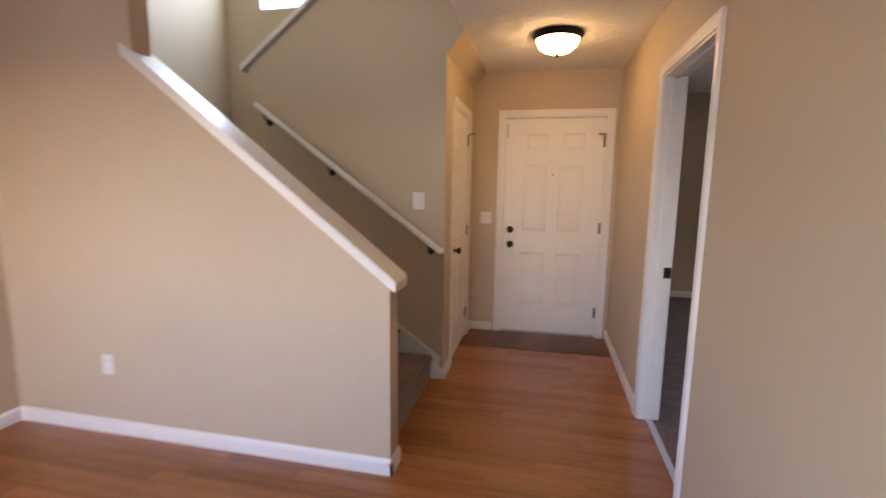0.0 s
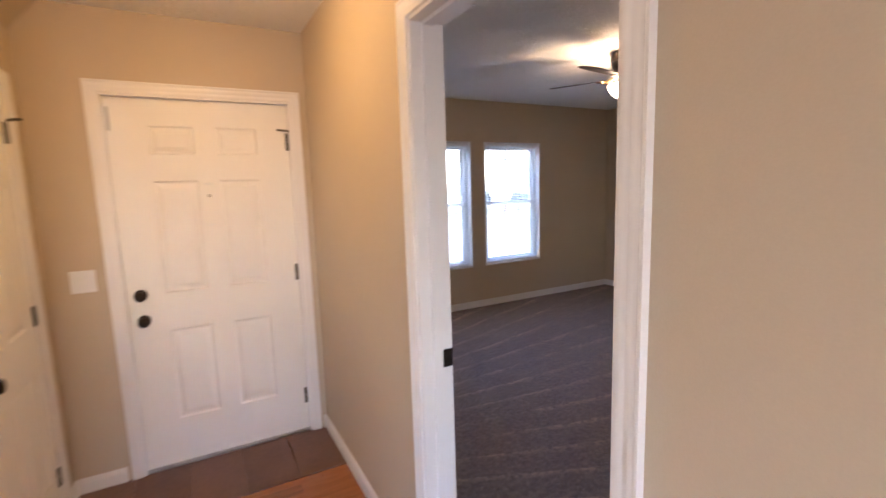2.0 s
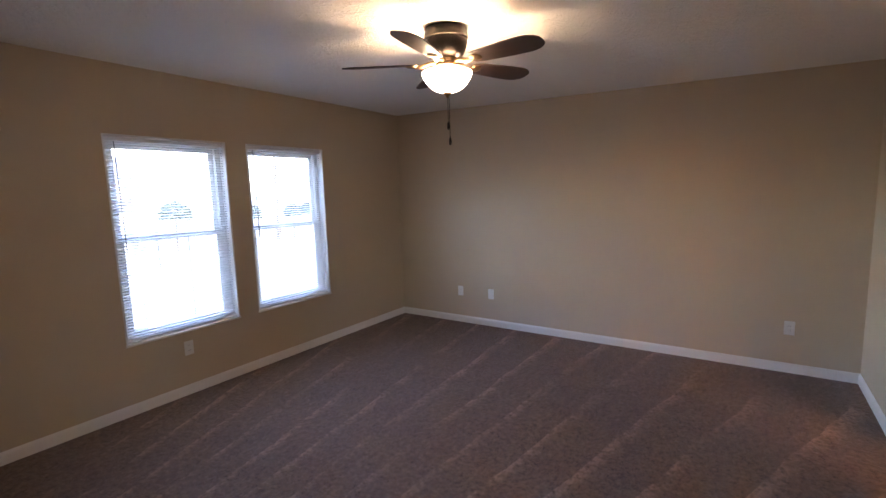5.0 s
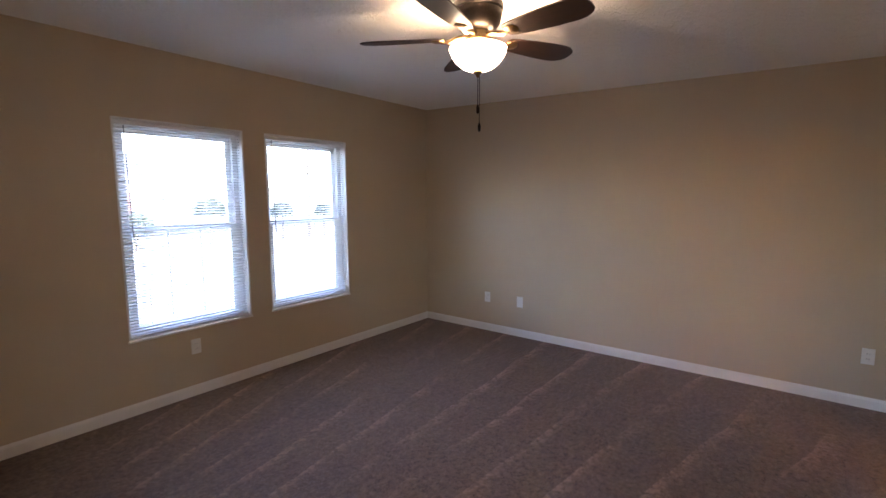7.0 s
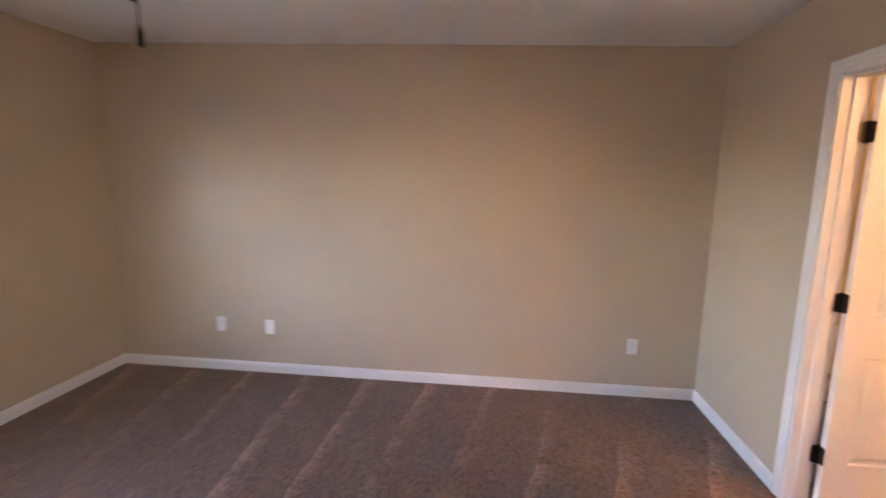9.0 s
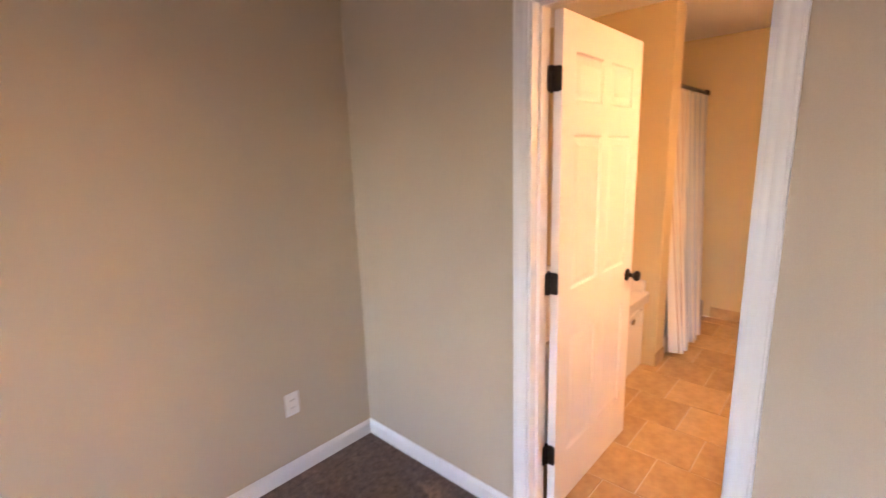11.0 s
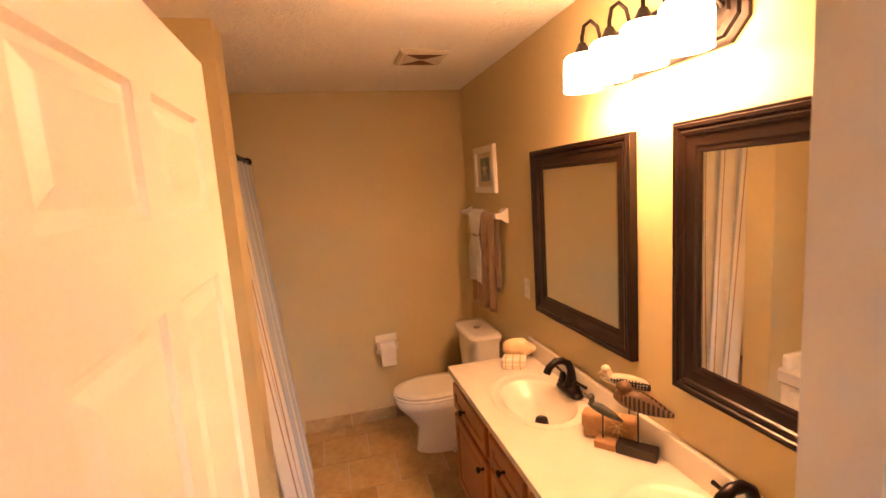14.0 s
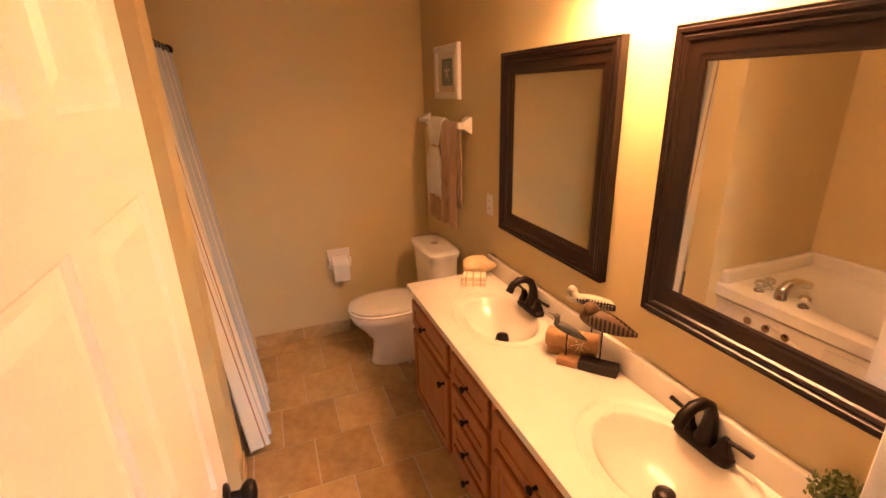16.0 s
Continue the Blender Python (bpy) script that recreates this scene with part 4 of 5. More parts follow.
def bare_tree(x, y, h, seed):
    rng = random.Random(seed)
    root = thing("tree", "bare winter street tree with thin limbs", "tree", at=pose(x, y, -0.36))
    part("trunk", tube([(0, 0, 0), (0.05, 0, h * 0.3), (0.02, 0.05, h * 0.6), (0.1, 0, h)], [0.13, 0.10, 0.07, 0.02], 10), BARK, root)
    for k in range(16):
        z = h * rng.uniform(0.32, 0.9)
        a, l = rng.uniform(0, 6.28), h * rng.uniform(0.18, 0.36)
        d = Vector((math.cos(a), math.sin(a), 0.8)) * l
        p = Vector((0.04, 0.02, z))
        lim = [tube([p, p + d * 0.5 + Vector((0, 0, 0.1)), p + d], [0.035, 0.022, 0.008], 6)]
        for _ in range(4):
            q = p + d * rng.uniform(0.4, 0.95)
            e = Vector((rng.uniform(-1, 1), rng.uniform(-1, 1), rng.uniform(0.2, 1))) * l * 0.4
            lim.append(tube([q, q + e * 0.6, q + e], [0.012, 0.009, 0.004], 5))
        part("limb", merge(*lim), BARK, root)


bare_tree(13.8, 21.0, 5.6, 7)

# ---- bathroom ----
W = TX0                         # face of the vanity wall

# vanity cabinet
van = thing("vanity_cabinet", "honey oak double vanity cabinet with black knobs", "vanity cabinet")
VX, VY0, VY1, VH = 3.40, 0.385, TY1 - 0.004, 0.755
bm = bmesh.new()
box(bm, W + 0.002, VX, VY0, VY1, 0.10, 0.60)
box(bm, VX - 0.02, VX, VY0, VY1, 0.60, VH)
box(bm, W + 0.002, VX - 0.02, VY0, VY0 + 0.018, 0.60, VH)
part("body", bm, CABINET, van)
bm = bmesh.new()
box(bm, W + 0.002, VX - 0.07, VY0 + 0.004, VY1, 0.0, 0.10)
part("toe_kick", bm, CABINET, van, "shadowed oak toe kick")


def raised_front(y0, y1, z0, z1, kn=None, name="door"):
    """A cabinet front on the x face of the vanity with a framed raised panel."""
    bm = bmesh.new()
    rows = []
    for inset, x in ((0.0, VX + 0.0005), (0.0, VX + 0.014), (0.005, VX + 0.019), (0.042, VX + 0.019), (0.047, VX + 0.012), (0.056, VX + 0.012), (0.078, VX + 0.017)):
        if inset * 2 > min(y1 - y0, z1 - z0) * 0.8:
            break
        rows.append([bm.verts.new(p) for p in ((x, y0 + inset, z0 + inset), (x, y1 - inset, z0 + inset), (x, y1 - inset, z1 - inset), (x, y0 + inset, z1 - inset))])
    for r, s in zip(rows, rows[1:]):
        for k in range(4):
            bm.faces.new((r[k], r[(k + 1) % 4], s[(k + 1) % 4], s[k]))
    bm.faces.new(rows[-1])
    front = part(name, bm, CABINET, van)
    if kn:
        part("knob", lathe([(0.0, 0.0), (0.009, 0.0), (0.006, 0.006), (0.006, 0.016), (0.014, 0.022), (0.016, 0.028), (0.010, 0.034), (0.0, 0.035)], 18, "x", (VX + 0.0185, *kn)), BRONZE, front, "small black cabinet knob", smooth=50)
    return front


raised_front(0.41, 0.905, 0.575, 0.715, (0.62, 0.645), "drawer_front")
raised_front(0.41, 0.905, 0.14, 0.545, (0.865, 0.50))
for z0, z1 in ((0.585, 0.715), (0.425, 0.560), (0.262, 0.400), (0.125, 0.238)):
    raised_front(0.955, 1.295, z0, z1, (1.125, (z0 + z1) / 2), "drawer_front")
raised_front(1.345, 1.80, 0.575, 0.715, (1.62, 0.645), "drawer_front")
raised_front(1.345, 1.80, 0.14, 0.545, (1.76, 0.50))
raised_front(1.84, 2.28, 0.14, 0.715, (1.885, 0.55))

# cultured marble top with two moulded oval bowls
ct = thing("countertop", "cream cultured marble top with two oval basins", "countertop")
ZT = 0.785
SINKS = ((3.150, 0.872), (3.140, 1.785))


def basin_top():
    """A grid sheet sunk into two bowls, with a rolled front edge."""
    bm = bmesh.new()
    nx, ny = 90, 270
    x0, x1, y0, y1 = W + 0.022, VX + 0.028, 0.365, VY1
    rows = []
    for i in range(nx + 1):
        row = []
        for j in range(ny + 1):
            x, y = x0 + (x1 - x0) * i / nx, y0 + (y1 - y0) * j / ny
            z = ZT
            for sx, sy in SINKS:
                r = math.hypot((x - sx) / 0.155, (y - sy) / 0.215)
                ring = math.hypot((x - sx) / 0.195, (y - sy) / 0.265)
                lip = min(1.0, max(0.0, (1.02 - ring) / 0.03))
                z = min(z, ZT - 0.008 * lip * lip * (3 - 2 * lip))
                if r < 1.0:
                    z = ZT - 0.008 - 0.108 * (1 - r ** 2.6)
            row.append(bm.verts.new((x, y, z)))
        rows.append(row)
    for i in range(nx):
        for j in range(ny):
            bm.faces.new((rows[i][j], rows[i + 1][j], rows[i + 1][j + 1], rows[i][j + 1]))
    edge = [rows[i][0] for i in range(nx + 1)] + rows[nx][1:]
    low = [bm.verts.new((v.co.x, v.co.y, ZT - 0.030)) for v in edge]
    for k in range(len(edge) - 1):
        bm.faces.new((edge[k], edge[k + 1], low[k + 1], low[k]))
    return bm


part("basin_sheet", basin_top(), CULTURED, ct, smooth=40)
part("backsplash", soft_box(W + 0.001, W + 0.024, 0.365, VY1, ZT - 0.03, ZT + 0.098, 0.006, 3), CULTURED, ct, smooth=40)
for sx, sy in SINKS:
    part("drain", lathe([(0.0, -0.012), (0.030, -0.012), (0.031, 0.002), (0.027, 0.005), (0.027, 0.018), (0.022, 0.023), (0.0, 0.024)], 24, "z", (sx - 0.005, sy + 0.022, ZT - 0.106)), BRONZE, ct, "dark bronze drain stopper", smooth=50)


def squared(cx, cy, z, a, b, n=24):
    """A rounded rectangle as a loop of points."""
    return [(cx + a * math.copysign(abs(math.cos(t)) ** 0.45, math.cos(t)), cy + b * math.copysign(abs(math.sin(t)) ** 0.45, math.sin(t)), z) for t in (2 * math.pi * k / n for k in range(n))]


def skin(loops):
    bm = bmesh.new()
    rings = [[bm.verts.new(p) for p in l] for l in loops]
    for r, s in zip(rings, rings[1:]):
        for k in range(len(r)):
            bm.faces.new((r[k], r[(k + 1) % len(r)], s[(k + 1) % len(r)], s[k]))
    bm.faces.new(rings[0][::-1])
    bm.faces.new(rings[-1])
    return bm


def faucet(y):
    """A centre-set tap with an arched spout and two lever handles; the spout points along x."""
    f = thing("faucet", "oil-rubbed bronze arched bathroom faucet with levers", "faucet", "vanity faucets", at=pose(2.990, y, ZT))
    part("base", skin([squared(0, 0, 0.0, 0.030, 0.086), squared(0, 0, 0.010, 0.030, 0.086), squared(0, 0, 0.016, 0.026, 0.081), squared(0, 0, 0.026, 0.021, 0.070)]), BRONZE, f, smooth=40)
    pts = [(-0.004, 0, 0.020), (-0.010, 0, 0.060), (-0.010, 0, 0.100), (0.004, 0, 0.134), (0.032, 0, 0.152), (0.066, 0, 0.152), (0.096, 0, 0.132), (0.112, 0, 0.104)]
    part("spout", tube(pts, [0.031, 0.023, 0.0185, 0.017, 0.0165, 0.0165, 0.0165, 0.0175], 18), BRONZE, f, smooth=50)
    for s in (-1, 1):
        h = part("handle", skin([squared(0, 0.056 * s, 0.024, 0.021, 0.024), squared(0, 0.056 * s, 0.045, 0.014, 0.015), squared(0, 0.057 * s, 0.066, 0.011, 0.012), squared(0, 0.059 * s, 0.074, 0.006, 0.008)]), BRONZE, f, smooth=40)
        part("lever", tube([(0.0, 0.058 * s, 0.066), (-0.004, 0.085 * s, 0.068), (-0.006, 0.128 * s, 0.070)], [0.0075, 0.0062, 0.0075], 12), BRONZE, h, smooth=50)
    part("lift_rod", tube([(-0.026, 0, 0.015), (-0.026, 0, 0.085)], 0.003, 8), BRONZE, f)
    return f


for sx, sy in SINKS:
    faucet(sy - 0.002)


def mirror(y0, y1, z0, z1):
    m = thing("wall_mirror", "mirror in a wide espresso wood frame on the wall", "mirror", "vanity mirrors", at=pose(W, 0, 0))
    fw = 0.094
    prof = [(0.0, 0.012), (0.006, 0.017), (0.014, 0.017), (0.020, 0.021), (0.050, 0.024), (0.054, 0.030), (0.062, 0.033), (0.066, 0.029), (0.070, 0.029), (0.074, 0.036), (0.082, 0.037), (0.085, 0.031), (0.088, 0.031), (0.091, 0.034), (0.094, 0.030), (0.094, 0.001)]
    bm = frame_strip("y", y0 + fw, y1 - fw, z0 + fw, z1 - fw, 0.0, 1, prof, True)
    part("frame", bm, ESPRESSO, m, smooth=25)
    bm = bmesh.new()
    a, b, c, d = y0 + fw + 0.004, y1 - fw - 0.004, z0 + fw + 0.004, z1 - fw - 0.004
    for z in range(int((d - c) / 0.007)):
        for y in (a - 0.007, b + 0.003):
            box(bm, 0.0160, 0.0171, y, y + 0.0025, c + z * 0.007, c + z * 0.007 + 0.0042)
    part("bead_trim", bm, ESPRESSO, m, "row of tiny beads beside the glass")
    bm = bmesh.new()
    box(bm, 0.004, 0.012, y0 + fw - 0.004, y1 - fw + 0.004, z0 + fw - 0.004, z1 - fw + 0.004)
    part("glass", bm, SILVER, m, "silvered mirror glass")


mirror(0.505, 1.275, 1.070, 1.885)
mirror(1.476, 2.246, 1.070, 1.885)

# vanity light: plate, four goosenecks and glass shades
vl = thing("vanity_light", "four-lamp vanity light with frosted shades, lit", "wall lamp", at=pose(W, 1.410, 2.195))
bm = bmesh.new()
plate_rows = []
for x, inset in ((0.001, 0.0), (0.012, 0.0), (0.017, 0.010), (0.017, 0.016), (0.024, 0.022), (0.024, 0.040), (0.030, 0.046)):
    w, h, c = 0.292 - inset, 0.088 - inset, 0.050 - inset * 0.4
    plate_rows.append([bm.verts.new((x, y, z - 0.050)) for y, z in ((-w, -h + c), (-w + c, -h), (w - c, -h), (w, -h + c), (w, h - c), (w - c, h), (-w + c, h), (-w, h - c))])
for r, q in zip(plate_rows, plate_rows[1:]):
    for k in range(8):
        bm.faces.new((r[k], r[(k + 1) % 8], q[(k + 1) % 8], q[k]))
bm.faces.new(plate_rows[-1])
part("back_plate", bm, BRONZE, vl, "bronze back plate", smooth=30)
for k in range(4):
    y = -0.232 + 0.155 * k
    arm = part("arm", tube([(0.024, y, -0.05), (0.050, y, -0.028), (0.068, y, 0.020), (0.080, y, 0.058), (0.106, y, 0.076), (0.132, y, 0.058), (0.140, y, 0.020), (0.140, y, -0.002)], 0.0065, 10), BRONZE, vl, "curved bronze arm", smooth=50)
    part("cap", lathe([(0.0, 0.004), (0.012, 0.002), (0.022, -0.018), (0.034, -0.036), (0.0, -0.036)], 24, "z", (0.140, y, 0)), BRONZE, arm, smooth=40)
    part("shade", lathe([(0.034, -0.034), (0.052, -0.038), (0.061, -0.048), (0.064, -0.070), (0.065, -0.155)], 28, "z", (0.140, y, 0), (0, 0)), GLOWBATH, arm, "glowing frosted glass shade", smooth=60)

# toilet
tl = thing("toilet", "white two-piece toilet with elongated closed lid", "toilet", at=pose(W + 0.012, -0.212, 0))


def rounded(cx, cy, z, a, b, p=2.4, n=36, flat_back=None):
    out = []
    for k in range(n):
        t = 2 * math.pi * k / n
        x = cx + a * math.copysign(abs(math.cos(t)) ** (2 / p), math.cos(t))
        y = cy + b * math.copysign(abs(math.sin(t)) ** (2 / p), math.sin(t))
        if flat_back is not None:
            x = max(x, flat_back)
        out.append((x, y, z))
    return out


def loft(loops, cap0=True, cap1=True):
    bm = bmesh.new()
    rings = [[bm.verts.new(p) for p in l] for l in loops]
    for r, s in zip(rings, rings[1:]):
        n = len(r)
        for k in range(n):
            bm.faces.new((r[k], r[(k + 1) % n], s[(k + 1) % n], s[k]))
    if cap0:
        bm.faces.new(rings[0][::-1])
    if cap1:
        bm.faces.new(rings[-1])
    return bm


part("bowl", loft([rounded(0.36, 0, 0.0, 0.235, 0.105), rounded(0.36, 0, 0.05, 0.225, 0.098), rounded(0.36, 0, 0.17, 0.215, 0.095), rounded(0.40, 0, 0.26, 0.245, 0.125), rounded(0.44, 0, 0.33, 0.262, 0.170), rounded(0.45, 0, 0.375, 0.268, 0.184), rounded(0.45, 0, 0.388, 0.262, 0.180)]), CERAMIC, tl, smooth=50)
part("trap", soft_box(0.05, 0.24, -0.085, 0.085, 0.12, 0.385, 0.02, 3), CERAMIC, tl, smooth=50)
part("seat", loft([rounded(0.45, 0, 0.390, 0.266, 0.186, 2.3), rounded(0.45, 0, 0.402, 0.270, 0.188, 2.3), rounded(0.45, 0, 0.408, 0.262, 0.182, 2.3)]), CERAMIC, tl, smooth=50)
part("lid", loft([rounded(0.447, 0, 0.411, 0.262, 0.183, 2.3), rounded(0.447, 0, 0.424, 0.268, 0.187, 2.3), rounded(0.447, 0, 0.432, 0.258, 0.178, 2.3), rounded(0.447, 0, 0.436, 0.20, 0.13, 2.3)]), CERAMIC, tl, smooth=50)
part("tank", loft([rounded(0.115, 0, 0.375, 0.082, 0.185, 5), rounded(0.115, 0, 0.40, 0.090, 0.195, 5), rounded(0.115, 0, 0.74, 0.098, 0.215, 5)]), CERAMIC, tl, smooth=50)
lid = part("tank_lid", loft([rounded(0.118, 0, 0.744, 0.110, 0.229, 5), rounded(0.118, 0, 0.768, 0.113, 0.232, 5), rounded(0.118, 0, 0.780, 0.102, 0.220, 5), rounded(0.118, 0, 0.781, 0.07, 0.17, 4)]), CERAMIC, tl, smooth=50)
part("flush_button", lathe([(0.0, 0.0), (0.026, 0.0), (0.024, 0.006), (0.0, 0.007)], 24, "z", (0.118, 0.0, 0.781)), NICKEL, lid, "metal dual flush button")
part("bolt_cap", lathe([(0.0, 0.022), (0.010, 0.018), (0.013, 0.0)], 14, "z", (0.36, 0.118, 0.0)), CERAMIC, tl)

# paper holder on the far wall
tp = thing("paper_holder", "white ceramic paper holder with a roll", "paper holder", at=pose(3.635, TY0, 0.60))
part("plate", soft_box(-0.082, 0.082, 0.0, 0.020, -0.075, 0.075, 0.009, 3), CERAMIC, tp, smooth=50)
for x in (-0.070, 0.070):
    part("ear", soft_box(x - 0.010, x + 0.010, 0.018, 0.080, -0.030, 0.022, 0.008, 3), CERAMIC, tp, smooth=50)
roll = lathe([(0.020, -0.055), (0.054, -0.055), (0.055, -0.050), (0.055, 0.050), (0.054, 0.055), (0.020, 0.055)], 32, "x", (0, 0.070, -0.020))
part("paper_roll", roll, surface("tissue_paper", (0.80, 0.79, 0.77), (0.86, 0.85, 0.83), 0.95, scale=20, fine=200, bump=0.2), tp, "white paper roll", smooth=50)
part("hanging_sheet", soft_box(-0.054, 0.054, 0.122, 0.1245, -0.135, -0.02, 0.001, 1), bpy.data.materials["tissue_paper"], tp)
part("spindle", tube([(-0.072, 0.070, -0.02), (0.072, 0.070, -0.02)], 0.012, 12), CERAMIC, tp)

# picture of a starfish
pc = thing("picture_frame", "white framed starfish print on the bathroom wall", "picture", at=pose(W, -0.215, 1.832))
part("frame", frame_strip("y", -0.150, 0.150, -0.110, 0.110, 0.0, 1, [(0.0, 0.010), (0.0, 0.024), (0.012, 0.026), (0.032, 0.026), (0.040, 0.020), (0.040, 0.001)], True), WHITE, pc, smooth=30)
MAT = surface("cream_mat_board", (0.66, 0.60, 0.50), (0.72, 0.66, 0.56), 0.9)
part("mat_board", soft_box(0.003, 0.010, -0.152, 0.152, -0.112, 0.112, 0.001, 1), MAT, pc, "cream mat board")
part("print", soft_box(0.0102, 0.0112, -0.085, 0.085, -0.075, 0.075, 0.0003, 1), surface("sea_blue_print", (0.16, 0.22, 0.23), (0.26, 0.32, 0.31), 0.8, scale=14, fine=60), pc, "muted sea-blue print")
bm = bmesh.new()
c = bm.verts.new((0.0145, 0, 0))
ring = [bm.verts.new((0.0118, (0.058 if k % 2 == 0 else 0.018) * math.sin(math.pi * k / 5), (0.062 if k % 2 == 0 else 0.019) * math.cos(math.pi * k / 5))) for k in range(10)]
for k in range(10):
    bm.faces.new((c, ring[k], ring[(k + 1) % 10]))
part("starfish", bm, surface("pale_starfish", (0.55, 0.50, 0.42), (0.68, 0.62, 0.53), 0.9, scale=30, fine=150, bump=0.4), pc, "pale starfish")

# towel bar with towels
tb = thing("towel_bar", "white ceramic towel bar on the bathroom wall", "towel bar", at=pose(W, 0, 1.545))
for y in (-0.60, 0.075):
    part("post", loft([[(0.001, y + q[0], q[1]) for q in ((-0.045, -0.045), (0.045, -0.045), (0.045, 0.045), (-0.045, 0.045))], [(0.014, y + q[0], q[1]) for q in ((-0.040, -0.040), (0.040, -0.040), (0.040, 0.040), (-0.040, 0.040))], [(0.040, y + q[0], q[1]) for q in ((-0.018, -0.018), (0.018, -0.018), (0.018, 0.018), (-0.018, 0.018))], [(0.072, y + q[0], q[1]) for q in ((-0.016, -0.016), (0.016, -0.016), (0.016, 0.016), (-0.016, 0.016))]]), CERAMIC, tb)
part("bar", tube([(0.058, -0.60, 0), (0.058, 0.075, 0)], 0.0095, 12), CERAMIC, tb, smooth=50)


def hung_towel(name, label, y0, y1, drop, material, pinch=0.0, out=0.0, waves=3, seed=1):
    """A folded towel over the bar; pinch gathers it to a waist."""
    bm = bmesh.new()
    rng = random.Random(seed)
    ph = rng.uniform(0, 6)
    nu, nv = 26, 30
    path = []
    for k in range(nv + 1):
        f = k / nv
        if f < 0.36:
            g = f / 0.36
            path.append((0.045 - out, -drop * 0.8 * (1 - g)))
        elif f < 0.44:
            a = math.pi * (f - 0.36) / 0.08
            path.append((0.058 - (0.013 + out) * math.cos(a), (0.013 + out) * math.sin(a)))
        else:
            g = (f - 0.44) / 0.56
            path.append((0.071 + out, -drop * g))
    rows = []
    for x, z in path:
        f = min(1, max(0, -z / drop))
        w = 1 - pinch * math.exp(-((f - 0.30) / 0.13) ** 2)
        row = []
        for j in range(nu + 1):
            u = j / nu - 0.5
            wob = 0.010 * math.sin(waves * 2 * math.pi * (u + 0.5) + ph) * min(1, f * 3)
            row.append(bm.verts.new((x + (wob + 0.010 * f if x > 0.058 else -abs(wob) * 0.2), (y0 + y1) / 2 + (y1 - y0) * u * w, z + 0.006 * math.sin(5 * u + ph) * f)))
        rows.append(row)
    for r, s in zip(rows, rows[1:]):
        for k in range(nu):
            bm.faces.new((r[k], r[k + 1], s[k + 1], s[k]))
    ob = solid(name, bm, material, label, "towel", group="hanging towels", smooth=70)
    mod = ob.modifiers.new("thickness", "SOLIDIFY")
    mod.thickness = 0.005
    ob.location = (W, 0, 1.545)
    return ob


TOWEL_B = surface("brown_terry", (0.30, 0.175, 0.09), (0.42, 0.26, 0.145), 0.95, scale=20, fine=240, bump=0.6, depth=0.003, sheen=0.4)
TOWEL_W = surface("pale_terry", (0.58, 0.57, 0.52), (0.70, 0.69, 0.63), 0.95, scale=20, fine=240, bump=0.6, depth=0.003, sheen=0.4)
hung_towel("towel", "brown terry bath towel folded over the bar", -0.40, 0.055, 0.61, TOWEL_B, 0.0, 0.006, waves=4, seed=2)
hung_towel("hand_towel", "pale tied hand towel over the brown one", -0.36, -0.13, 0.45, TOWEL_W, 0.45, 0.020, 3, 4)
tie = lathe([(0.052, -0.008), (0.058, -0.004), (0.058, 0.004), (0.052, 0.008)], 24, "z")
bmesh.ops.scale(tie, vec=(0.36, 1.15, 1), verts=tie.verts[:])
tieob = solid("towel_tie", tie, TOWEL_B, "brown cord tied round the pale towel", "cord", smooth=50)
tieob.location = (W + 0.088, -0.245, 1.545 - 0.135)
plate("light_switch", "white outlet plate beside the vanity mirror", "outlet", pose(W, 0.350, 1.152, 0, 0, 90), "outlet", 0.070, 0.114, 1, "wall outlets")

# exhaust fan grille on the ceiling
ev = thing("exhaust_grille", "cream louvred exhaust grille on the ceiling", "ceiling vent", at=pose(3.405, 0.150, C))
GR = surface("yellowed_plastic", (0.58, 0.52, 0.42), (0.66, 0.60, 0.50), 0.5)
part("cover", loft([[(-0.130, -0.125, -0.001), (0.130, -0.125, -0.001), (0.130, 0.125, -0.001), (-0.130, 0.125, -0.001)], [(-0.130, -0.125, -0.010), (0.130, -0.125, -0.010), (0.130, 0.125, -0.010), (-0.130, 0.125, -0.010)], [(-0.115, -0.110, -0.020), (0.115, -0.110, -0.020), (0.115, 0.110, -0.020), (-0.115, 0.110, -0.020)]]), GR, ev)
# the cover is uncut: dark sheets on its face paint the shade of its slots
for sy in (-1, 1):
    bm = bmesh.new()
    v = [bm.verts.new(p) for p in ((-0.095, 0.092 * sy, -0.0215), (0.095, 0.092 * sy, -0.0215), (0.012, 0.012 * sy, -0.0215), (-0.012, 0.012 * sy, -0.0215))]
    bm.faces.new(v)
    sol = bmesh.ops.extrude_face_region(bm, geom=bm.faces[:])
    bmesh.ops.translate(bm, vec=(0, 0, 0.004), verts=[g for g in sol["geom"] if isinstance(g, bmesh.types.BMVert)])
    part("slot_shade", bm, GAP, ev, "dark sheet painted as the shade in the grille slots")
for sx in (-1, 1):
    for k in range(5):
        bm = bmesh.new()
        x = 0.03 + 0.016 * k
        box(bm, sx * x - 0.002, sx * x + 0.002, -x * 0.85, x * 0.85, -0.0235, -0.0195)
        part("louvre", bm, GR, ev)

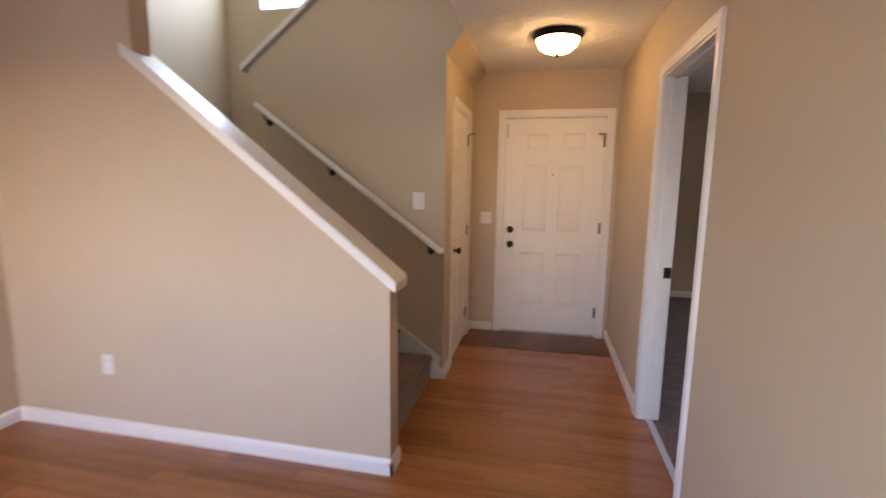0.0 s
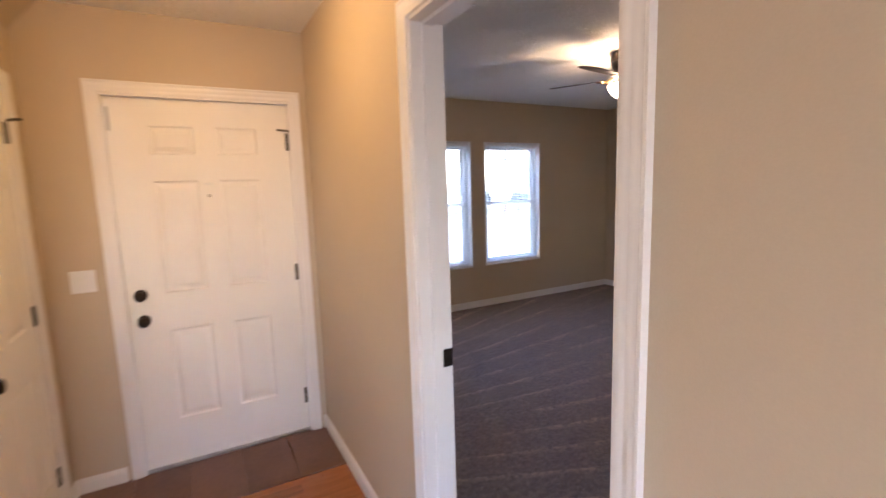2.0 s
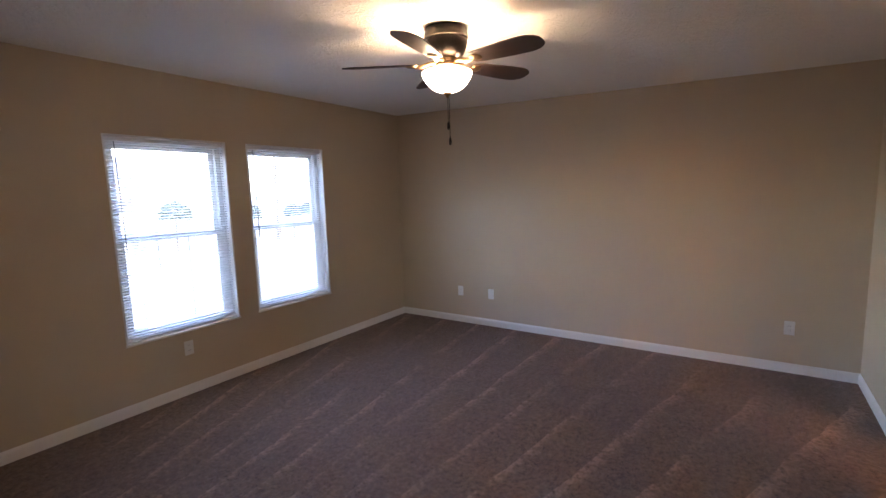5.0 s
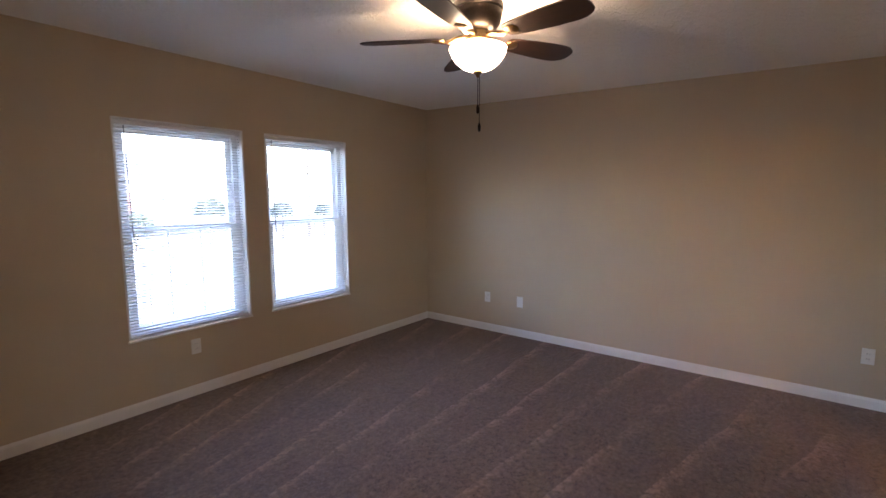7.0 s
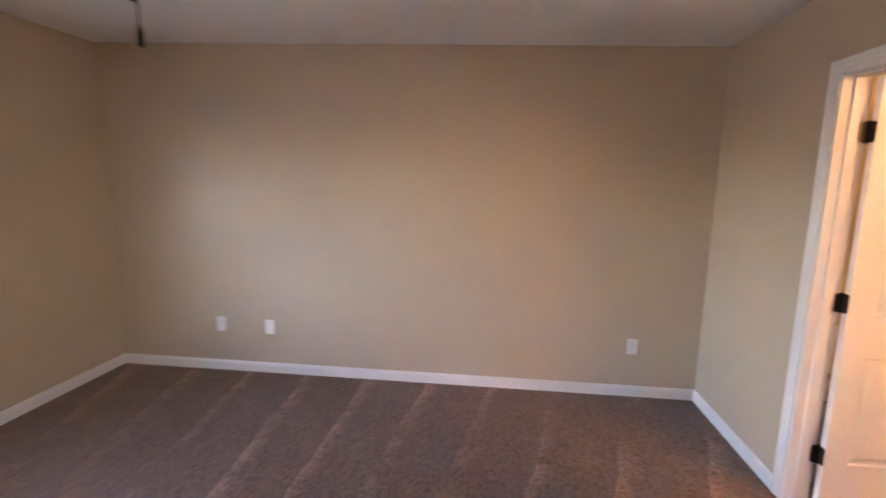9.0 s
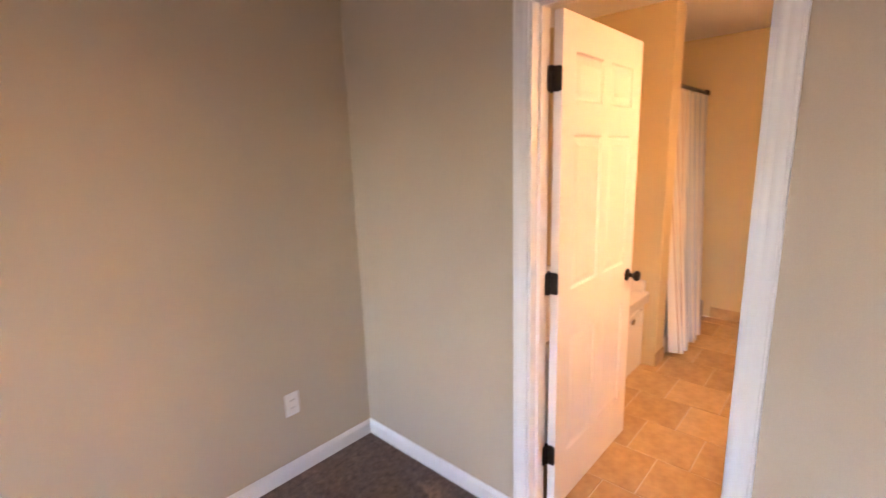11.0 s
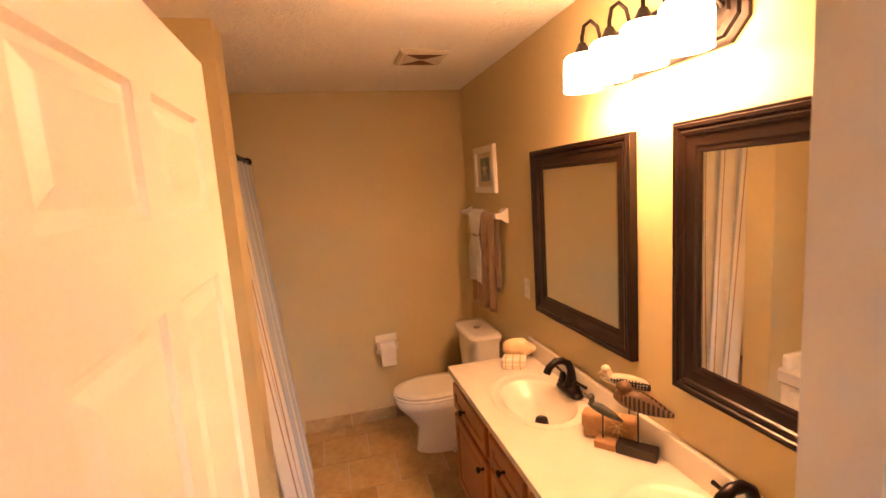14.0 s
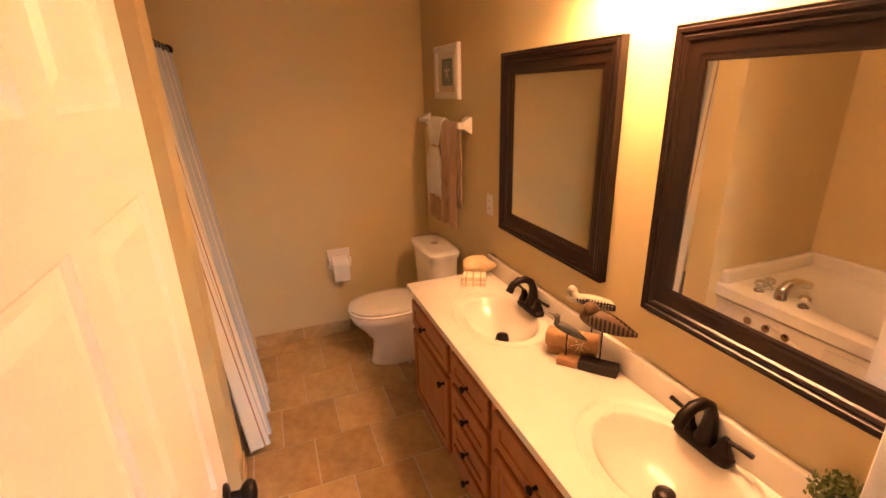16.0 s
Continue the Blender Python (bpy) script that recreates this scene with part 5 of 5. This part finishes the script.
# shower curtain on its rod, and the shower behind it
RX = 4.455
rod = thing("shower_rod", "dark metal shower curtain rod", "curtain rod", at=pose(RX, 0, 1.990))
part("rod", tube([(0, TY0 + 0.002, 0), (0, 0.458, 0)], 0.0125, 14), BRONZE, rod, smooth=50)
for y in (TY0 + 0.006, 0.454):
    part("flange", lathe([(0.0, -0.005), (0.030, -0.005), (0.026, 0.005), (0.0, 0.005)], 20, "y", (0, y, 0)), BRONZE, rod)
bm = bmesh.new()
uv = bm.loops.layers.uv.new("UVMap")
NU, NV = 150, 24
rows = []
for j in range(NV + 1):
    f = j / NV
    row = []
    for i in range(NU + 1):
        u = i / NU
        amp = 0.016 + 0.026 * f
        y = 0.440 - (1.10 - 0.56 * f) * u + 0.012 * f * math.sin(9 * u)
        x = RX - 0.195 * f - 0.012 + amp * math.sin(2 * math.pi * 7 * u + 0.8 * math.sin(6 * u + 1.5 * f)) + 0.014 * f * math.sin(2 * math.pi * 2.3 * u + 2 * f)
        row.append(bm.verts.new((x, y, 1.970 - 1.92 * f)))
    rows.append(row)
for j in range(NV):
    for i in range(NU):
        fc = bm.faces.new((rows[j][i], rows[j][i + 1], rows[j + 1][i + 1], rows[j + 1][i]))
        for lp, (a, b) in zip(fc.loops, ((i, j), (i + 1, j), (i + 1, j + 1), (i, j + 1))):
            lp[uv].uv = (a / NU, b / NV)
sc = thing("shower_curtain", "off-white shower curtain with brown and grey stripes", "shower curtain")
part("cloth", bm, CURTAIN, sc, smooth=80)
for k in range(12):
    y = 0.430 - 1.07 * k / 11
    part("ring", tube([(RX + 0.020 * math.cos(a), y, 1.984 + 0.024 * math.sin(a)) for a in (2 * math.pi * q / 14 for q in range(15))], 0.0022, 6, False), BRONZE, sc, "small dark curtain ring")
sh = thing("shower_tray", "white acrylic shower tray behind the curtain", "shower")
part("pan", soft_box(4.44, TX1 - 0.002, TY0 + 0.002, 0.458, 0.0, 0.13, 0.02, 3), ACRYLIC, sh)
part("curb", soft_box(4.335, 4.45, TY0 + 0.004, 0.456, 0.0, 0.16, 0.02, 3), ACRYLIC, sh)

# garden tub in its alcove
TB0, TB1, TF, TBK, TZ = 0.638, TY1 - 0.003, 4.395, TX1 - 0.003, 0.555
tub = thing("bathtub", "white acrylic garden tub with a raised ledge", "bathtub")


def oval(cx, cy, z, a, b, n=48):
    return [(cx + a * math.copysign(abs(math.cos(t)) ** 0.75, math.cos(t)), cy + b * math.copysign(abs(math.sin(t)) ** 0.75, math.sin(t)), z) for t in (2 * math.pi * k / n for k in range(n))]


cx, cy = (TF + TBK) / 2 + 0.02, (TB0 + TB1) / 2 + 0.10


def rect_loop(x0, x1, y0, y1, z, n=48):
    out = []
    for k in range(n):
        t = 2 * math.pi * k / n
        c, s = math.cos(t), math.sin(t)
        m = max(abs(c), abs(s))
        out.append(((x0 + x1) / 2 + (x1 - x0) / 2 * c / m, (y0 + y1) / 2 + (y1 - y0) / 2 * s / m, z))
    return out


part("shell", loft([rect_loop(TF + 0.03, TBK, TB0, TB1, 0.0), rect_loop(TF + 0.03, TBK, TB0, TB1, TZ - 0.10), rect_loop(TF, TBK, TB0, TB1, TZ - 0.075), rect_loop(TF, TBK, TB0, TB1, TZ - 0.012), rect_loop(TF + 0.012, TBK, TB0, TB1, TZ), oval(cx, cy, TZ, 0.345, 0.64), oval(cx, cy, TZ - 0.02, 0.325, 0.62), oval(cx, cy, 0.20, 0.27, 0.53), oval(cx, cy, 0.14, 0.23, 0.47)], False, True), ACRYLIC, tub, smooth=45)
part("ledge", merge(soft_box(TF + 0.02, TBK, TB0, TB0 + 0.055, TZ - 0.01, TZ + 0.085, 0.018, 3), soft_box(TBK - 0.055, TBK, TB0 + 0.04, TB1, TZ - 0.01, TZ + 0.085, 0.018, 3)), ACRYLIC, tub, "raised tiling ledge", smooth=45)
part("apron_bead", tube([(TF + 0.028, 0.69, TZ - 0.20), (TF + 0.026, 0.70, TZ - 0.125), (TF + 0.026, 0.77, TZ - 0.108), (TF + 0.026, 0.97, TZ - 0.125), (TF + 0.026, 1.16, TZ - 0.20)], 0.008, 10), ACRYLIC, tub, "moulded bead on the apron", smooth=50)
part("apron_panel", soft_box(TF + 0.022, TF + 0.032, 1.27, 1.85, TZ - 0.32, TZ - 0.13, 0.004, 2), ACRYLIC, tub, "raised apron panel", smooth=50)
tf = thing("tub_faucet", "chrome roman tub spout with two clear knobs", "faucet", at=pose(4.505, 0.955, TZ))
part("spout", tube([(0, 0, 0.0), (0.0, 0.0, 0.050), (0.03, 0.005, 0.078), (0.10, 0.015, 0.085), (0.19, 0.030, 0.060)], [0.034, 0.031, 0.030, 0.030, 0.022], 16), CHROME, tf, "chrome spout", smooth=60)
for x, y in ((0.0, -0.125), (0.01, 0.118), (0.085, -0.125)):
    part("knob", lathe([(0.0, 0.0), (0.030, 0.0), (0.028, 0.010), (0.014, 0.016), (0.016, 0.026), (0.029, 0.036), (0.031, 0.054), (0.022, 0.064), (0.0, 0.066)], 12, "z", (x, y, 0)), CHROME, tf, "chrome tap knob", smooth=30)
for y in (0.86, 0.97, 1.08):
    part("jet_button", lathe([(0.0, -0.004), (0.024, -0.004), (0.022, -0.012), (0.0, -0.014)], 18, "x", (TF + 0.0275 - 4.505, y - 0.955, -0.165)), CHROME, tf)

# soaps and shell on the counter
SOAPW = surface("cream_wrapped_soap", (0.74, 0.66, 0.52), (0.84, 0.77, 0.64), 0.7, scale=18, fine=80, bump=0.3)
sp = thing("soap_bar", "wrapped bar of cream soap tied with string", "soap", at=pose(3.105, 0.510, ZT, 0, 0, -28))
part("bar", soft_box(-0.060, 0.060, -0.040, 0.040, 0.0, 0.054, 0.007, 3), SOAPW, sp, smooth=50)
PLAID = surface("tan_plaid_line", (0.50, 0.36, 0.21), (0.60, 0.45, 0.28), 0.8)
for x in (-0.034, 0.004, 0.040):
    part("band", soft_box(x - 0.004, x + 0.004, -0.0408, 0.0408, -0.0003, 0.0548, 0.003, 2), PLAID, sp, "thin tan wrapper stripe")
for z in (0.016, 0.038):
    part("band", soft_box(-0.0608, 0.0608, -0.0406, 0.0406, z - 0.003, z + 0.003, 0.002, 1), PLAID, sp, "thin tan wrapper stripe")
SHELL = surface("golden_shell", (0.60, 0.40, 0.20), (0.78, 0.60, 0.40), 0.45, scale=9, fine=50, bump=0.3)
bm = bmesh.new()
rings = []
for k in range(18):
    f = k / 17
    r = 0.056 * math.sin(math.pi * f) ** 0.6 * (0.75 + 0.45 * f) + 0.001
    rings.append([bm.verts.new((0.165 * (f - 0.5) + 0.012 * math.sin(9 * f), r * math.cos(a) * (1 + 0.05 * math.cos(8 * a)), 0.060 + r * 0.95 * math.sin(a))) for a in (2 * math.pi * j / 24 for j in range(24))])
for r, s in zip(rings, rings[1:]):
    for k in range(24):
        bm.faces.new((r[k], r[(k + 1) % 24], s[(k + 1) % 24], s[k]))
bm.faces.new(rings[0])
bm.faces.new(rings[-1])
shl = solid("sea_shell", bm, SHELL, "golden sea shell behind the wrapped soap", "shell", smooth=60)
shl.matrix_basis = pose(3.030, 0.425, ZT + 0.002, 0, 0, -28) @ Matrix.Diagonal((1.12, 1.0, 1.0, 1.0))

# soap block wrapped in brown paper, wooden base and shore birds
KRAFT = surface("kraft_soap", (0.34, 0.18, 0.075), (0.52, 0.31, 0.145), 0.75, scale=10, fine=50, bump=0.4)
TWINE = surface("pale_raffia", (0.55, 0.40, 0.22), (0.70, 0.55, 0.33), 0.9)
wb = thing("soap_bundle", "brown paper soap bundle tied with raffia", "soap", at=pose(3.030, 1.345, ZT, 0, 0, 40) @ pose(-0.046, -0.050, 0.0, 0, 0, 4))
part("lower_bar", soft_box(-0.030, 0.028, -0.118, 0.060, 0.0, 0.040, 0.009, 3), KRAFT, wb, smooth=50)
part("upper_bar", soft_box(-0.034, 0.032, -0.126, 0.066, 0.034, 0.094, 0.013, 4), KRAFT, wb, smooth=50)
for y in (-0.045, 0.005):
    part("raffia", tube([(0.0315, y, 0.030), (0.0315, y + 0.006, 0.070), (0.020, y, 0.0935), (-0.020, y, 0.0935), (-0.0335, y, 0.075), (-0.0335, y, 0.030)], 0.0022, 6), TWINE, wb, "pale raffia tie")
for k in range(6):
    a = k * 1.05
    part("raffia", tube([(0.032, 0.005, 0.070), (0.045, 0.005 + 0.018 * math.cos(a), 0.070 + 0.016 * math.sin(a)), (0.040, 0.005 + 0.034 * math.cos(a), 0.060 + 0.026 * math.sin(a))], 0.0016, 5), TWINE, wb)
DARK = surface("dark_stained_block", (0.016, 0.010, 0.007), (0.036, 0.022, 0.014), 0.5, scale=8, fine=60, bump=0.2)


def bird_body(length, girth, pitch, head_y, head_z, bill):
    """A carved bird lying along -y (breast) to +y (tail), its head set on the back or out in front."""
    loops = []
    for k in range(24):
        f = k / 23
        y = -length * 0.42 + length * f
        r = girth * (math.sin(math.pi * min(1, 0.03 + f * 0.99)) ** 0.62) * (1 - 0.62 * f ** 1.6) + 0.0012
        z = length * 0.05 * math.sin(2.8 * f) - length * 0.10 * f
        loops.append([(r * 0.85 * math.cos(a), y, z + r * math.sin(a)) for a in (2 * math.pi * j / 18 for j in range(18))])
    hy, hz, hr = head_y * length, head_z * length, girth * 0.56
    head = []
    for k in range(11):
        f = k / 10
        r = hr * math.sin(math.pi * (0.06 + 0.9 * f)) ** 0.8 + 0.001
        head.append([(r * math.cos(a), hy + hr * 2.4 * (f - 0.5), hz + r * math.sin(a)) for a in (2 * math.pi * j / 14 for j in range(14))])
    neck = tube([(0, hy * 0.75, 0.0), (0, hy, hz)], [girth * 0.62, hr * 0.8], 12)
    tip = Vector((0, hy + bill[0] * length, hz + bill[1] * length))
    beak = tube([(0, hy, hz), Vector((0, hy, hz)).lerp(tip, 0.6), tip], [hr * 0.42, hr * 0.18, 0.001], 8)
    bm = merge(loft(loops), loft(head), neck, beak)
    bmesh.ops.rotate(bm, cent=(0, 0, 0), matrix=Matrix.Rotation(radians(pitch), 3, "X"), verts=bm.verts[:])
    return bm


def bird_wing(length, girth, pitch, side):
    """A thin folded wing lying on the flank of a carved bird."""
    loops = []
    for k in range(16):
        f = k / 15
        y = -length * 0.26 + length * 0.86 * f
        h = girth * 0.74 * math.sin(math.pi * (0.06 + 0.9 * f)) ** 0.6 * (1 - 0.45 * f)
        out = girth * 0.85 * (1 - 0.66 * f ** 1.5) * (math.sin(math.pi * (0.22 + 0.74 * f)) ** 0.5)
        zc = girth * 0.22 - length * 0.085 * f
        loops.append([(side * (out + 0.0035 * math.cos(a)), y, zc + h * math.sin(a)) for a in (2 * math.pi * j / 12 for j in range(12))])
    bm = loft(loops)
    bmesh.ops.rotate(bm, cent=(0, 0, 0), matrix=Matrix.Rotation(radians(pitch), 3, "X"), verts=bm.verts[:])
    return bm


def barred(name, a, b, scale, edge=0.45):
    m, t, p = nodes_of(name)
    co = t.nodes.new("ShaderNodeTexCoord")
    w = add(t, "ShaderNodeTexWave", Scale=scale, Distortion=0.5, Detail=2.0)
    w.bands_direction = "Y"
    t.links.new(co.outputs["Object"], w.inputs["Vector"])
    r = t.nodes.new("ShaderNodeValToRGB")
    r.color_ramp.elements[0].position, r.color_ramp.elements[1].position = edge, edge + 0.15
    r.color_ramp.elements[0].color, r.color_ramp.elements[1].color = (*a, 1), (*b, 1)
    t.links.new(w.outputs[0], r.inputs[0])
    t.links.new(r.outputs[0], p.inputs["Base Color"])
    p.inputs["Roughness"].default_value = 0.55
    return m


def checked(name, a, b, scale):
    """Painted rows of pale dabs on a dark wing."""
    m, t, p = nodes_of(name)
    co = t.nodes.new("ShaderNodeTexCoord")
    n = add(t, "ShaderNodeTexVoronoi", Scale=scale, Randomness=0.25)
    t.links.new(co.outputs["Object"], n.inputs["Vector"])
    r = t.nodes.new("ShaderNodeValToRGB")
    r.color_ramp.elements[0].position, r.color_ramp.elements[1].position = 0.26, 0.36
    r.color_ramp.elements[0].color, r.color_ramp.elements[1].color = (*b, 1), (*a, 1)
    t.links.new(n.outputs["Distance"], r.inputs[0])
    t.links.new(r.outputs[0], p.inputs["Base Color"])
    p.inputs["Roughness"].default_value = 0.5
    return m


bs = thing("bird_figurine", "three carved wooden shore birds on a dark block", "figurine", at=pose(3.030, 1.345, ZT, 0, 0, 40))
part("block", soft_box(-0.008, 0.044, -0.036, 0.096, 0.0, 0.036, 0.003, 2), DARK, bs, "dark stained wooden block")
part("driftwood", soft_box(-0.006, 0.046, -0.112, -0.037, 0.0, 0.030, 0.006, 3), KRAFT, bs, "rough brown piece of wood")
BW = checked("black_white_checks", (0.018, 0.018, 0.020), (0.60, 0.55, 0.46), 95.0)
BB = barred("brown_black_barring", (0.020, 0.012, 0.008), (0.17, 0.105, 0.055), 22.0)
BBR = surface("carved_brown_wood", (0.085, 0.046, 0.022), (0.16, 0.090, 0.045), 0.5, scale=12, fine=60, bump=0.1)
BWH = surface("carved_white_wood", (0.48, 0.42, 0.33), (0.60, 0.54, 0.44), 0.5, scale=12, fine=60, bump=0.1)
BG = surface("grey_green_bird", (0.070, 0.075, 0.065), (0.15, 0.14, 0.11), 0.45, scale=20, fine=80)
BGD = surface("dark_green_wing", (0.030, 0.040, 0.034), (0.07, 0.08, 0.065), 0.45, scale=20, fine=80)
FLOCK = (("white carved bird with a black barred wing", BWH, BW, 0.235, 0.026, (-0.092, -0.022), 0.212, 2, -0.34, 0.15, (-0.14, -0.10), 0.0),
         ("brown carved bird with head tucked back", BBR, BB, 0.190, 0.040, (0.012, 0.032), 0.190, -8, -0.26, 0.20, (0.22, -0.05), 0.034),
         ("small grey-green bird with a long bill", BG, BGD, 0.125, 0.019, (0.016, -0.086), 0.136, -16, -0.40, 0.24, (-0.28, 0.0), 0.028))
for lab, mat_b, mat_w, l, g, (bx, by), h, pit, hy, hz, bl, foot in FLOCK:
    bm = bird_body(l, g, pit, hy, hz, bl)
    bmesh.ops.translate(bm, vec=(bx, by, h), verts=bm.verts[:])
    bird = part("bird", bm, mat_b, bs, lab, smooth=60)
    for side in (-1, 1):
        bm = bird_wing(l, g, pit, side)
        bmesh.ops.translate(bm, vec=(bx, by, h), verts=bm.verts[:])
        part("wing", bm, mat_w, bird, smooth=60)
    part("peg", tube([(bx, by, foot), (bx, by, h - g * 0.5)], 0.0030, 8), DARK, bs)

# small potted plant at the near end of the counter
pp = thing("potted_plant", "small green leafy plant in a pale pot", "plant", at=pose(2.990, 2.090, ZT))
part("pot", lathe([(0.0, 0.0), (0.032, 0.0), (0.042, 0.115), (0.045, 0.082), (0.040, 0.082), (0.038, 0.070), (0.0, 0.070)], 24), CERAMIC, pp, smooth=50)
rng = random.Random(11)
bm = bmesh.new()
for _ in range(460):
    d = Vector((rng.gauss(0, 1), rng.gauss(0, 1), rng.gauss(0.5, 0.8))).normalized() * rng.uniform(0.015, 0.056)
    m = Matrix.Translation(d + Vector((0, 0, 0.125))) @ Euler((rng.uniform(0, 6), rng.uniform(0, 6), rng.uniform(0, 6))).to_matrix().to_4x4()
    s = rng.uniform(0.006, 0.011)
    bm.faces.new([bm.verts.new(m @ Vector(q)) for q in ((-s, 0, 0), (0, -s * 0.55, 0.001), (s, 0, 0), (0, s * 0.55, 0.001))])
part("leaves", bm, surface("yellow_green_leaves", (0.06, 0.095, 0.02), (0.17, 0.20, 0.06), 0.6, scale=30, fine=90), pp, "tiny yellow-green leaves")
for k in range(6):
    a = k * 1.05
    part("stem", tube([(0.01 * math.cos(a), 0.01 * math.sin(a), 0.070), (0.02 * math.cos(a), 0.02 * math.sin(a), 0.115), (0.04 * math.cos(a), 0.04 * math.sin(a), 0.150)], 0.0012, 5), bpy.data.materials["yellow_green_leaves"], pp)

# ---- floor pieces ----
floor_oak = thing("floor_oak", "glossy orange oak strip floor", "floor", kind="structure")
plank_meshes = {}


def plank_mesh(length):
    if length not in plank_meshes:
        bm = bmesh.new()
        v = box(bm, 0, length - 0.0006, 0, 0.0825, -0.010, 0.0)
        for q in v[4:]:
            q.co.x += 0.0003 if q.co.x < 0.01 else -0.0003
            q.co.y += 0.0003 if q.co.y < 0.01 else -0.0003
        plank_meshes[length] = mesh_of("plank", bm, OAK)
    return plank_meshes[length]


rng = random.Random(21)
rest = bmesh.new()
y = BACK
while y < 4.585:
    x = LX - rng.uniform(0.05, 0.7)
    while x < HX0 + 0.03:
        l = rng.choice((0.6, 0.75, 0.9, 1.05, 1.2))
        a, b = max(x, LX + 0.001), min(x + l, HX0 + 0.048 if D1[0] < y < D1[1] else HX0 - 0.001)
        if b - a > 0.05:
            if y > 1.35 and a == x and abs(b - a - l) < 1e-6:
                o = new("plank", plank_mesh(l))
                o.parent = floor_oak
                o.matrix_basis = pose(a, y, rng.uniform(-0.0004, 0.0))
            elif y > 1.35:
                bm = bmesh.new()
                box(bm, 0, b - a - 0.0006, 0, 0.0825, -0.010, 0.0)
                o = part("plank", bm, OAK, floor_oak)
                o.matrix_basis = pose(a, y, 0)
            else:
                box(rest, a, b - 0.0006, y, y + 0.0825, -0.010, 0.0)
        x += l
    y += 0.083
tagged(part("plank_field", rest, OAK, floor_oak), kind="stuff")

entry = thing("floor_entry", "dark brown tile strip inside the front door", "floor", kind="structure")
for k in range(5):
    bm = bmesh.new()
    x0, x1 = CX + (HX0 - CX) * k / 5, CX + (HX0 - CX) * (k + 1) / 5
    box(bm, x0 + 0.001, x1 - 0.001, 4.588, FY + 0.02, -0.003, 0.006)
    part("tile", bm, ENTRY, entry)

floor_tiles = thing("floor_tiles", "tan slate-look square tiles in running bond", "floor", kind="structure")
TW = 0.3015
tile_bm = bmesh.new()
v = box(tile_bm, 0.0025, TW - 0.0025, 0.0025, 0.3125, -0.006, 0.0)
for q in v[4:]:
    q.co.x += 0.0015 if q.co.x < 0.1 else -0.0015
    q.co.y += 0.0015 if q.co.y < 0.1 else -0.0015
tile_mesh = mesh_of("tile", tile_bm, TILE)
row = 0
y = -0.545 - 0.315
while y < BY0 - 0.075:
    y0, y1 = max(y, TY0), min(y + 0.315, BY0 - 0.077)
    x = 4.155 + (0.0 if row % 2 else 0.150) - 6 * TW - 0.003 * row
    while x < TX1:
        a, b = max(x, TX0), min(x + TW, TX1)
        if y + 0.315 > TY1:
            a, b = max(a, D2[0] - 0.05), min(b, D2[1] + 0.05)
        if b - a > 0.03 and y1 - y0 > 0.03:
            if b - a > TW - 1e-4 and y1 - y0 > 0.314:
                o = new("tile", tile_mesh)
                o.parent = floor_tiles
                o.matrix_basis = pose(a, y0, rng.uniform(-0.0006, 0.0))
            else:
                bm = bmesh.new()
                box(bm, a + 0.0025, b - 0.0025, y0 + 0.0025, y1 - 0.0025, -0.006, 0.0)
                part("tile", bm, TILE, floor_tiles)
        x += TW
    y += 0.315
    row += 1
